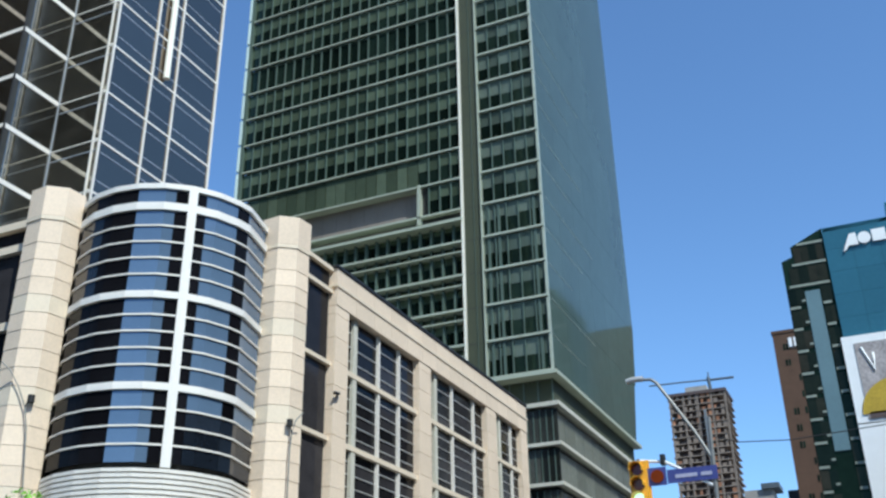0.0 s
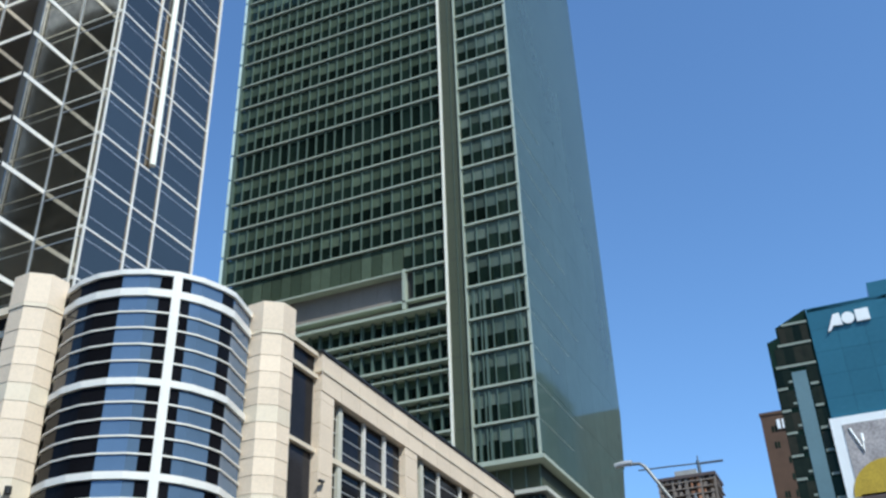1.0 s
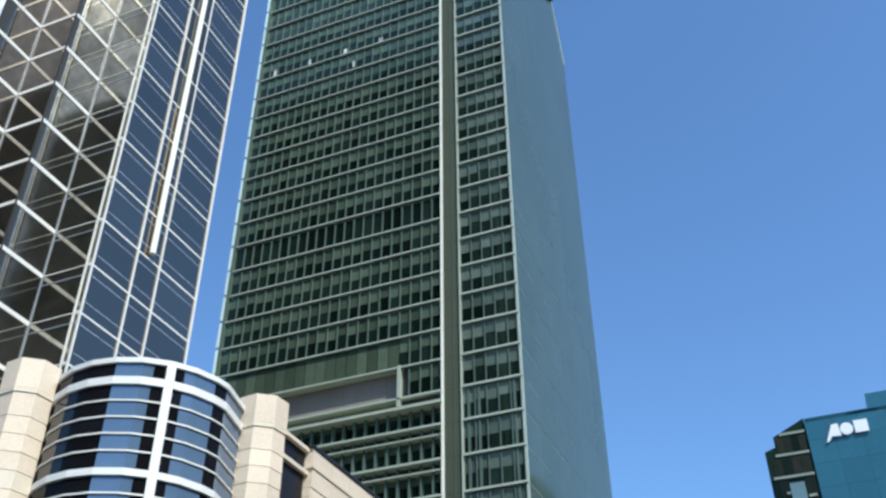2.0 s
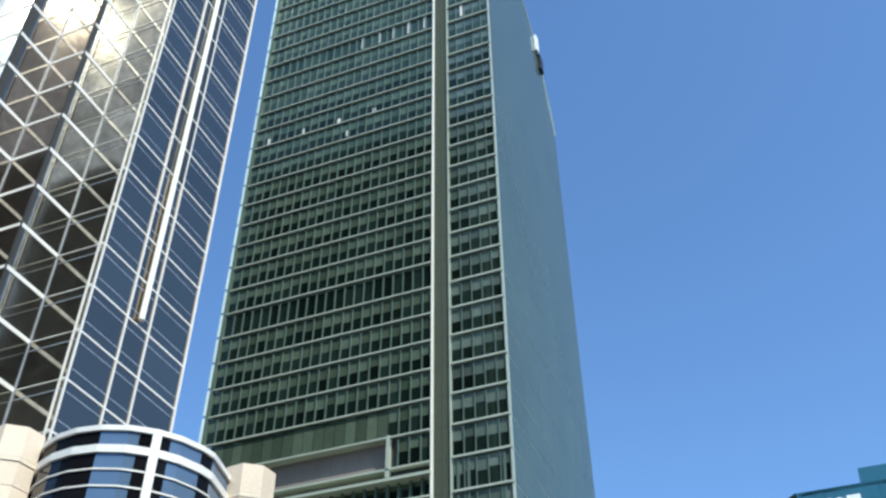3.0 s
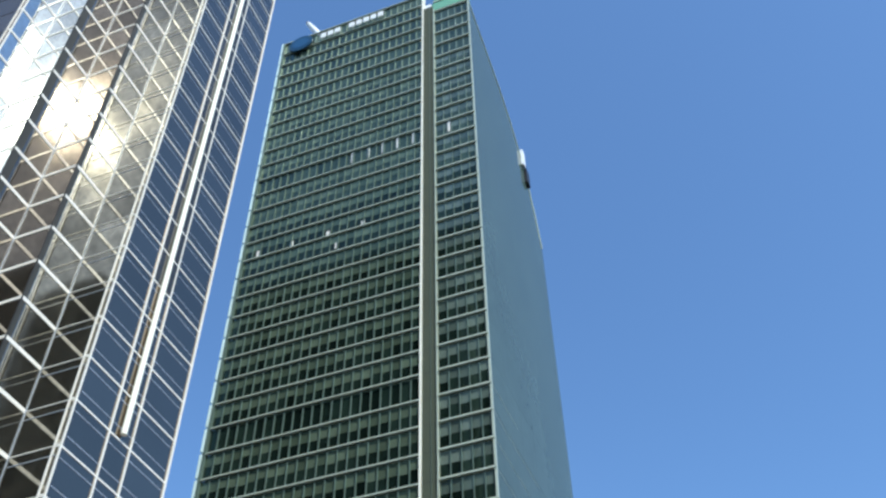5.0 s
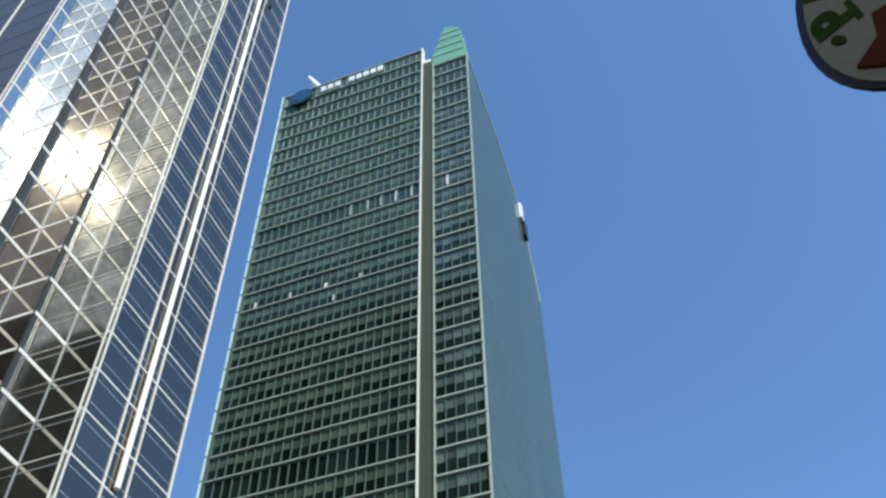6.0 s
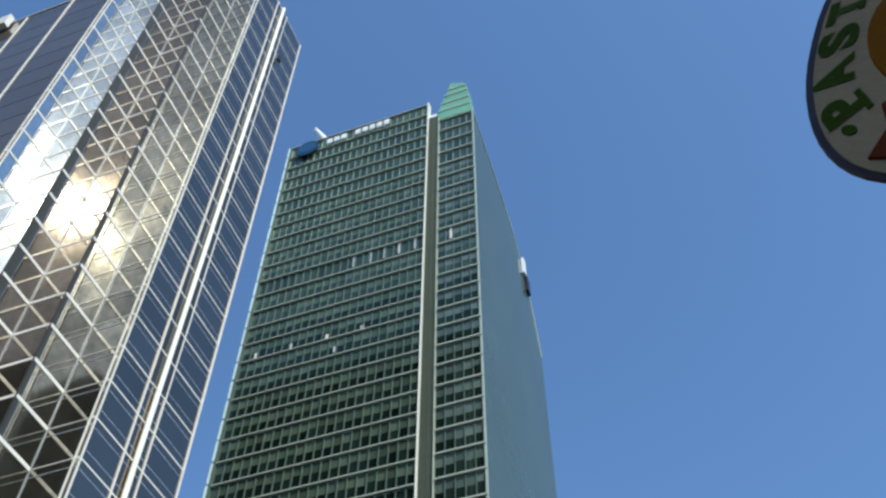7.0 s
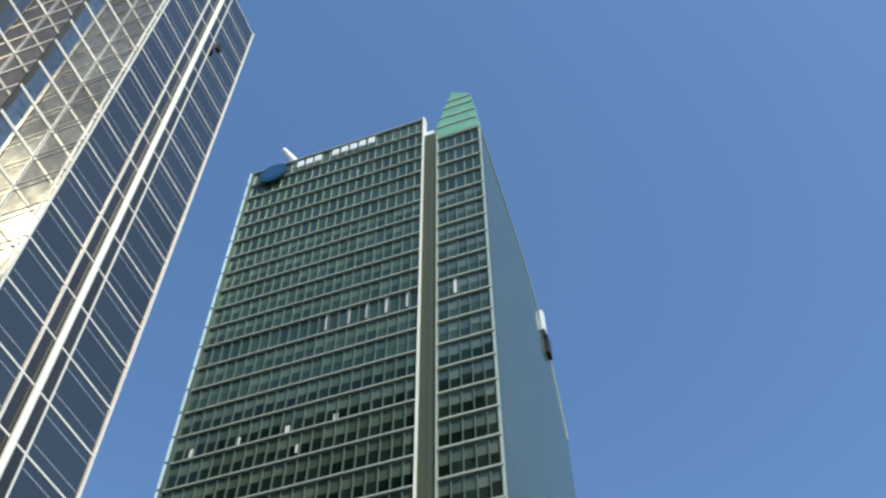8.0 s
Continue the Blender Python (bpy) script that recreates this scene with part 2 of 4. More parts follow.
tagged(put("pavement", box_mesh("pavement", [(-3.2, 6.0, -400, 900, -0.156, 0.0)], PAVING)), "pale concrete pavement beside the street", kind="structure")


# ---- green glass tower ----
def green_tower():
    tower = thing("glass_tower", "tall dark green glass office tower with sloped crown", "building", (-46, 100, 0))
    off = Vector(tower.location)

    def loc(boxes):
        return [(a - off.x, b - off.x, c - off.y, d - off.y, e, f) for a, b, c, d, e, f in boxes]
    Y, XL, XF, XS, XR, F, Z0 = 88.0, -66.3, -36.3, -34.2, -27.2, 3.97, 31.8
    top = Z0 + 36 * F
    stop = Z0 + 34 * F + 0.9
    for piece in ((XL + .3, XF - .2, Y + 4, 126, 0, 60.0), (XL + .3, XF - .2, Y + .3, 126, 60.02, top - .1), (-41.6, XF - .2, Y + .3, Y + 3.98, 50.7, 60.0), (XL + .3, XF - .2, Y + 1.35, Y + 3.98, 26, 50.6),
                  (XF - .18, XS + .1, Y + 1.6, 126, 0, top - 6), (XS + .12, XR - .36, Y + .3, 120.5, 31.45, 139)):
        part("core", loc([piece]), TOWER_CORE, tower)
    # side face: panels under a falling roofline
    line = [(88, 167.2), (94, 165.0), (100, 163.0), (105.5, 161.0), (111, 158.0), (116, 153.8), (120.3, 148.4), (123.6, 141.6), (125.8, 136.0)]
    for (ya, za), (yb, zb) in zip(line, line[1:]):
        z = 32.4 if yb < 125 else 32.4 + 2 * F
        while z < min(za, zb) - 0.2:
            z2 = z + 2 * F
            ta, tb = (za, zb) if z2 > min(za, zb) - F else (z2, z2)
            me = bpy.data.meshes.new("side_panel")
            x0, x1 = XR - .35 - off.x, XR - off.x
            a, b = ya - off.y + .012, yb - off.y - .012
            lean = 2.2 if 122 < yb < 125 and z < 33 else 1.7 if yb > 125 and z < 41 else 0.0
            v = [(x0, a, z), (x1, a, z), (x1, b - lean, z), (x0, b - lean, z), (x0, a, ta - .03), (x1, a, ta - .03), (x1, b, tb - .03), (x0, b, tb - .03)]
            me.from_pydata(v, [], FACES)
            me.materials.append(TEAL_SIDE)
            put("side_panel", me, tower)
            if ta != z2:
                break
            z = z2
    roof = bpy.data.meshes.new("sloped_roof")
    v = [(x - off.x, y - off.y, z - .05) for y, z in line for x in (XR - .02, -34)]
    roof.from_pydata(v, [], [(2 * i, 2 * i + 1, 2 * i + 3, 2 * i + 2) for i in range(len(line) - 1)])
    roof.materials.append(TEAL_SIDE)
    put("sloped_roof", roof, tower)
    rim = [tuple(Vector((XR + .02, y, z)) - Vector((off.x, off.y, 0))) for y, z in line]
    put("roof_trim", tube_mesh("roof_trim", rim, 0.12, GREEN_BAR, 6), tower)
    # front: panes floor by floor
    cols = [(XL + i * (XF - XL) / 22, XL + (i + 1) * (XF - XL) / 22) for i in range(22)]
    scols = [(XS + .25 + i * (XR - XS - .25) / 5, XS + .25 + (i + 1) * (XR - XS - .25) / 5) for i in range(5)]
    rest_v, rest_b, rest_s, rest_u, singles = [], [], [], [], 0
    rng = random.Random(5)
    for k in range(-1, 36):
        z = Z0 + k * F
        for strip, cc in ((False, cols), (True, scols)):
            if strip and (k > 33 or k < 0):
                continue
            for xa, xb in cc:
                low = not strip and k < 5
                if not strip and k in (5,) and xa < -41.7 or not strip and k < 0:
                    continue
                y = Y + (0.9 if low else 0.0)
                if not strip and (k == 6 and xb < -41.4 or k == 35):
                    rest_b.append((xa + .05, xb - .05, y + .05, y + .2, z + .35, z + F - .25))
                    continue
                share = rng.choice((0.45, 0.47, 0.48, 0.48, 0.49, 0.50, 0.50, 0.56)) if k < 30 else 0.55
                if k == 11 and not strip:
                    share = 0.93
                if k == 24 and not strip:
                    share = 0.93
                split = z + .3 + share * (F - .5)
                box_v, box_b = (xa + .05, xb - .05, y + .08, y + .2, z + .3, split), (xa + .05, xb - .05, y + .05, y + .2, split, z + F - .2)
                if k > 29:
                    box_v = (xa + .22, xb - .22, y + .03, y + .12, z + .45, z + F - .75)
                    box_b = (xa + .05, xb - .05, y + .06, y + .2, z + .3, z + F - .2)
                if k < 10 and singles < 290:
                    singles += 1
                    part("window", loc([box_v]), GREEN_VISION, tower)
                else:
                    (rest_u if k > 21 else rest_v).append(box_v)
                (rest_s if strip else rest_b).append(box_b)
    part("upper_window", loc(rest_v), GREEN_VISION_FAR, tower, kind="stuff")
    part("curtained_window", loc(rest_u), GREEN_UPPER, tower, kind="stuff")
    part("blind_panel", loc(rest_b), GREEN_BLIND_FAR, tower, kind="stuff")
    part("strip_blind", loc(rest_s), GREEN_STRIP, tower, kind="stuff")
    for k in range(0, 37):
        z = Z0 + k * F
        if k > 5:
            part("floor_bar", loc([(XL - .25, XF - .02, Y - .3, Y + .1, z - .1, z + .1)]), GREEN_BAR, tower)
        elif k > -1:
            part("floor_bar", loc([(XL - .25, XF - .02, Y - .35, Y + .9, z - .1, z + .14)]), GREEN_BAR, tower)
            part("sun_louvre", loc([(XL - .25, XF - .02, Y - .1, Y + .88, z - 1.15, z - 1.0)]), GREEN_BAR, tower)
        if k < 35:
            part("floor_bar", loc([(XS + .3, XR + .12, Y - .3, Y + .1, z - .12, z + .12)]), GREEN_BAR, tower)
    for xa, _ in cols[1:]:
        low = 7 * F + Z0 if xa < -41.6 else 5 * F + Z0
        part("mullion", loc([(xa - .06, xa + .06, Y - .16, Y + .06, low + .2, top - .3)]), GREEN_MULLION, tower)
        part("column", loc([(xa - .1, xa + .1, Y + .3, Y + .88, Z0 - 4, Z0 + 4 * F + 2.6)]), GREEN_MULLION, tower)
    for xa, _ in scols[1:]:
        part("mullion", loc([(xa - .05, xa + .05, Y - .14, Y + .06, Z0 + .2, stop)]), GREEN_MULLION, tower)
    for x in (scols[0][1] - .75, scols[1][0] + .45, scols[4][0] + .4):
        part("inner_column", loc([(x - .13, x + .13, Y - .1, Y + .1, Z0 + .2, Z0 + 5 * F)]), GREEN_MULLION, tower)
    # white plates drawn in place of bright glints on the glass
    for x, z in ((-64.0, 112.3), (-58.1, 112.2), (-51.9, 112.0), (-46.0, 111.9), (-50.2, 108.7)):
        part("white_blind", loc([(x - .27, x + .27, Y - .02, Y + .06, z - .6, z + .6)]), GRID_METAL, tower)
    for x in (-48.8, -45.9, -43.3, -40.7, -37.9, -31.7):
        part("pale_blind", loc([(x - .2, x + .2, Y - .02, Y + .06, 128.0, 130.9)]), GRID_METAL, tower)
    # recessed terrace at the seventh storey
    for i in range(13):
        x = XL + .4 + i * 1.85
        part("terrace_panel", loc([(x + .02, x + 1.83, Y + 1.0, Y + 1.3, Z0 + 4 * F + 2.9, Z0 + 6 * F - .06)]), RECESS, tower)
    for k in range(0, 12):
        part("side_joint", loc([(XR, XR + .02, Y + .1, Y + 7 + (k * 5) % 13, Z0 + k * F - .02, Z0 + k * F + .02)]), GREEN_BAR, tower)
    part("terrace_soffit", loc([(XL, -41.6, Y - .1, Y + 2.8, Z0 + 6 * F - .05, Z0 + 6 * F + .2)]), GREEN_BAR, tower)
    part("terrace_edge", loc([(XL - .2, XF, Y - .55, Y + 1.2, Z0 + 4 * F + 2.5, Z0 + 4 * F + 2.85)]), GREEN_BAR, tower)
    part("terrace_post", loc([(-41.75, -41.35, Y - .35, Y + .5, Z0 + 5 * F - .9, Z0 + 6 * F + .2)]), GREEN_BAR, tower)
    # white fin, grey slot, edge bars
    part("fin", loc([(XF - .13, XF + .13, Y - .32, Y + .9, 22, top + .6)]), CREAM_METAL, tower, "tall white metal blade")
    part("slot_panel", loc([(XF + .2, XS - .06, Y - .1, Y + 1.5, 22, top - 5.5)]), SLOT, tower, "grey green slot panel")
    part("slot_ridge", loc([(XF + 1.3, XF + 1.36, Y - .16, Y - .11, 22, top - 6)]), GREEN_MULLION, tower)
    for k in range(-2, 34):
        part("slot_joint", loc([(XF + .22, XS - .08, Y - .104, Y - .09, Z0 + k * F - .04, Z0 + k * F + .04)]), TOWER_CORE, tower)
    part("strip_edge", loc([(XS + .06, XS + .22, Y - .32, Y + .7, Z0 - .3, stop)]), GREEN_BAR, tower)
    part("corner_edge", loc([(XR - .15, XR + .1, Y - .2, Y + .1, Z0 - .3, stop)]), GREEN_BAR, tower)
    part("left_edge", loc([(XL - .35, XL, Y - .4, Y + .3, 26, top)]), GREEN_MULLION, tower)
    for k in range(6, 36):
        part("edge_blade", loc([(XL - .72, XL - .36, Y - .48, Y + .1, Z0 + k * F + .3, Z0 + (k + 1) * F - .1)]), EDGE_GLASS, tower)
    # crown over the strip
    crown = bpy.data.meshes.new("crown")
    pts = [(XS - .8, stop), (XR - .2, stop), (-28.3, 178.2), (-29.0, 179.6), (-31.6, 181.2)]
    v = [(x - off.x, y - off.y, z) for y in (Y, Y + 3.0) for x, z in pts]
    crown.from_pydata(v, [], [(0, 1, 2, 3, 4), (9, 8, 7, 6, 5)] + [(i, i + 5, (i + 1) % 5 + 5, (i + 1) % 5) for i in range(5)])
    crown.materials.append(CROWN_GLASS)
    crown_ob = put("crown", crown, tower, label="pale green sloped glass crown")
    for z, xa, xb in ((170.6, -34.2, -27.55), (173.4, -33.6, -27.8), (176.2, -33.0, -28.05), (178.4, -32.4, -28.4)):
        put("crown_bar", box_mesh("crown_bar", loc([(xa, xb, Y - .15, Y + .05, z - .16, z + .16)]), GREEN_BAR), crown_ob)
    # parapet
    part("parapet", loc([(XL, XF - .3, Y + .02, Y + .4, top, top + .35)]), GREEN_MULLION, tower)
    # roof lettering as plain white shapes, blue emblem, roof crane, side sign
    for i in range(9):
        if i == 3:
            continue
        x, z = -58.0 + i * 1.55, 171.2 + i * .04
        part("letter_shape", loc([(x, x + 1.1, Y - .75, Y - .55, z, z + 1.6)]), SIGN_WHITE, tower)
    for wide, high, deep, mat in ((2.6, 2.4, .3, SIGN_BLUE), (1.9, 1.6, .36, EMBLEM_BLUE)):
        put("emblem", prism_mesh("emblem", [(wide * math.cos(i * math.pi / 12), high * math.sin(i * math.pi / 12)) for i in range(24)], 0, deep, mat), tower, Vector((-62.4, Y - .5, 171.9)) - off, label="round blue emblem").rotation_euler = (math.pi / 2, 0, 0)
    put("roof_arm", tube_mesh("roof_arm", [(-58.9 - off.x, Y + .8 - off.y, 174.4), (-60.4 - off.x, Y + .4 - off.y, 177.4), (-61.9 - off.x, Y - off.y, 180.2)], .85, SIGN_WHITE, 8, .55), tower, label="white roof arm")
    put("roof_arm", tube_mesh("roof_arm", [(-61.9 - off.x, Y - off.y, 180.1), (-62.3 - off.x, Y + .2 - off.y, 181.2)], .3, BROWN_BRICK, 8), tower)
    part("roof_beacon", loc([(-35.9, -34.7, Y + .1, Y + .9, 168.9, 170.6)]), SIGN_WHITE, tower)
    part("side_sign", loc([(XR + .05, XR + .55, 116.4, 117.7, 150.7, 155.2)]), SIGN_WHITE, tower, "white and black side sign")
    part("side_sign", loc([(XR + .05, XR + .6, 117.8, 119.7, 146.9, 150.9)]), SIGN_BLACK, tower)
    # base storeys
    part("base_core", loc([(-60, XR - .5, Y + .6, 121.5, 0, 28.2)]), TOWER_CORE, tower)
    for zb, h in ((31.6, .4), (28.4, .4), (24.5, .32), (20.7, .32), (16.8, .32), (12.9, .32), (9.0, .32)):
        part("stone_band", loc([(-45, XR + .45, Y - .45, 122.2, zb - h / 2, zb + h / 2)]), BASE_BAND if zb < 31 else GREEN_BAR, tower)
    for zb in (24.8, 20.95, 17.05, 13.15, 9.25, 5.3, 1.4):
        for i in range(9):
            x = -44.5 + i * 1.95
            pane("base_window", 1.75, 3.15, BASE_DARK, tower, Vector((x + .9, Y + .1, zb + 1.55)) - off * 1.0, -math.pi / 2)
            for dx in (0, .65, 1.3):
                part("base_mullion", loc([(x + dx - .045, x + dx + .045, Y - .02, Y + .07, zb, zb + 3.15)]), GREEN_MULLION, tower)
        for i in range(10):
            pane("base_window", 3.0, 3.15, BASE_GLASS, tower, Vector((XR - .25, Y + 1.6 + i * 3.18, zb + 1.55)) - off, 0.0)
    part("set_back", loc([(-45, XR - .5, Y + 1.3, 121.4, 28.25, 31.38)]), SLOT, tower)
    for i in range(10):
        x = XR - .6 - i * 1.5
        part("set_back_post", loc([(x - .06, x + .06, Y + 1.15, Y + 1.29, 28.62, 31.38)]), GREEN_MULLION, tower)
    return tower


green_tower()


# ---- silver mirror tower with a stepped corner ----
def mirror_tower():
    D, B, A, B2, A2, B3, D2 = (-43.3, 41.5), (-47.5, 41.5), (-47.5, 37.5), (-51.15, 37.5), (-51.15, 33.85), (-54.7, 33.85), (-54.7, 30.3)
    E = (-43.3, 53.0)
    tower = thing("mirror_tower", "silver mirror glass tower with white grid and stepped corner", "building", (-55, 42, 0))
    off = Vector((-55, 42, 0))
    F, Z0, N = 3.9, 40.45 - 4 * 3.9, 29
    top = Z0 + N * F
    wing = 120.4
    inner = [(-44.0, 52.6), (-62.2, 52.6), (-62.2, 31), (-55.4, 31), (-55.4, 34.55), (-51.85, 34.55), (-51.85, 38.2), (-48.2, 38.2), (-48.2, 42.2), (-44.0, 42.2)]
    put("core", prism_mesh("core", [(x - off.x, y - off.y) for x, y in inner], 0, top - .4, TOWER_CORE), tower)
    part("wing_core", [(-75 - off.x, -62.22 - off.x, 31 - off.y, 52.6 - off.y, 0, wing - .3)], TOWER_CORE, tower)
    part("wing_roof", [(-75 - off.x, -62.22 - off.x, 30.2 - off.y, 52.6 - off.y, wing - .28, wing + .1)], PALE_METAL, tower)
    part("roof_cradle", [(-73.2 - off.x, -71.2 - off.x, 29.3 - off.y, 30.1 - off.y, 118.3, 120.9)], WHITE_METAL, tower, "white window cleaning cradle")
    part("cradle_arm", [(-74.6 - off.x, -73.3 - off.x, 29.4 - off.y, 30.1 - off.y, 115.8, 118.6)], BLACK_IRON, tower)
    faces = [(E, D, 4, 0.0), (D, B, 1, -math.pi / 2), (B, A, 1, 0.0), (A, B2, 1, -math.pi / 2), (B2, A2, 1, 0.0), (A2, B3, 1, -math.pi / 2), (B3, D2, 1, 0.0), (D2, (-75, 30.3), 4, -math.pi / 2)]
    for n, (p, q, count, facing) in enumerate(faces):
        p, q = Vector((*p, 0)), Vector((*q, 0))
        out = Vector((math.cos(facing), math.sin(facing), 0))
        cuts = [i / count for i in range(count + 1)]
        if n == 0:
            cuts = [0, (53 - 48.2) / 11.5, (53 - 45.6) / 11.5, 1]
        if n == 7:
            cuts = [0, 7.4 / 20.3, 14.3 / 20.3, 1]
        rest = []
        for k in range(N):
            z = Z0 + k * F
            for a, b in zip(cuts, cuts[1:]):
                mid, w = p.lerp(q, (a + b) / 2), (q - p).length * (b - a) - .1
                c = mid - out * .05 - off
                if n < 7:
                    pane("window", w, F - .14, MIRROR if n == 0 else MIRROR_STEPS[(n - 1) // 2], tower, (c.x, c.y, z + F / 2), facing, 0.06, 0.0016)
                elif a == 0 or z < wing:
                    head = z + F - .07 if a == 0 else min(z + F - .07, wing - .1)
                    rest.append((min(p.lerp(q, a).x, p.lerp(q, b).x) + .05 - off.x, max(p.lerp(q, a).x, p.lerp(q, b).x) - .05 - off.x, c.y - .03, c.y + .03, z + .07, head))
        if rest:
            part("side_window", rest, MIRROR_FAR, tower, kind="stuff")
        thick = {0: .075, 1: .035, 2: .17, 3: .15, 4: .17, 5: .13, 6: .13, 7: .03}[n]
        lo, hi = Vector((min(p.x, q.x), min(p.y, q.y), 0)) - off, Vector((max(p.x, q.x), max(p.y, q.y), 0)) - off
        for k in range(N + 1 if n < 7 else 0):
            z = Z0 + k * F
            if abs(out.x) > .5:
                part("floor_bar", [(lo.x - .1, lo.x + .03, lo.y + .06, hi.y - .06, z - thick, z + thick)], GRID_METAL, tower)
                if k < N and n == 0:
                    [part("thin_bar", [(lo.x - .1, lo.x + .0, lo.y + .4, hi.y - .3, z + dz - .03, z + dz + .03)], DULL_METAL, tower) for dz in (-.8, .95)]
            else:
                part("floor_bar", [(lo.x + .1, hi.x - .06, lo.y - .03, lo.y + .1, z - thick, z + thick)], GRID_METAL, tower)
                if k < N and n == 1:
                    part("thin_bar", [(lo.x + .2, hi.x - .1, lo.y - .02, lo.y + .1, z - .83, z - .77)], DULL_METAL, tower)
    def upright(x, y, r, mat=GRID_METAL, z0=20, name="mullion", z1=top + .2):
        part(name, [(x - r - off.x, x + r - off.x, y - r - off.y, y + r - off.y, z0, z1)], mat, tower)
    for y in (45.6, 48.2):
        upright(-43.27, y, .065)
    put("white_pipe", tube_mesh("white_pipe", [(-43.08 - off.x, 46.9 - off.y, 44.8), (-43.08 - off.x, 46.9 - off.y, top + .3)], .25, CREAM_METAL, 12), tower, label="broad white pipe up the facade")
    for k in range(9, N):
        part("channel_panel", [(-43.3 - off.x, -43.255 - off.x, 45.68 - off.y, 48.12 - off.y, Z0 + k * F + .15, Z0 + (k + 1) * F - .15)], CHANNEL, tower)
    upright(-43.3, E[1], .09)
    for x, y in (D, D2):
        upright(x + .02, y + .10, .065)
        upright(x - .42, y + .0, .065)
        upright(x - .18, y + .16, .10, BLACK_IRON, name="corner_channel")
        for k in range(N):
            z = Z0 + k * F
            part("channel_clamp", [(x - .3 - off.x, x - .06 - off.x, y - .02 - off.y, y + .07 - off.y, z - .13, z + .13)], GRID_METAL, tower)
    for x, y in (A, A2):
        upright(x, y, .05, BLACK_IRON, name="corner_strip")
        for k in range(N):
            z = Z0 + k * F
            wide = .8 if x < -50 else .45
            # added dark strips stand in for dark reflections and cover sky slivers
            part("corner_panel", [(x - .03 - off.x, x + .012 - off.x, y + .06 - off.y, y + wide - off.y, z + .14, z + F - .14)], TOWER_CORE, tower)
    for x, y in (B, B2, B3):
        upright(x + .03, y - .03, .03, DULL_METAL)
    upright(-62.1, 30.28, .07)
    upright(-69.0, 30.28, .07, z1=wing)
    part("roof_cap", [(-62.2 - off.x, -43.5 - off.x, 42 - off.y, 53 - off.y, top - .4, top + .1), (-62.2 - off.x, -55 - off.x, 31 - off.y, 42 - off.y, top - .4, top + .1)], WHITE_METAL, tower)
    part("roof_bracket", [(-43.0 - off.x, -42.6 - off.x, 48.5 - off.y, 49.1 - off.y, 124.6, 125.6)], BLACK_IRON, tower)
    return tower


mirror_tower()


# ---- stone podium block with a round glass corner ----
LEVELS = (6.3, 10.3, 14.3, 18.3)
CHAMFER = math.atan2(-0.774, 0.633)
CYL = Vector((-30.2, 35.0, 0))


def octagon(cx, cy, apothem, turned):
    r = apothem / math.cos(math.pi / 8)
    return [(cx + r * math.cos(turned + math.pi / 8 + i * math.pi / 4), cy + r * math.sin(turned + math.pi / 8 + i * math.pi / 4)) for i in range(8)]


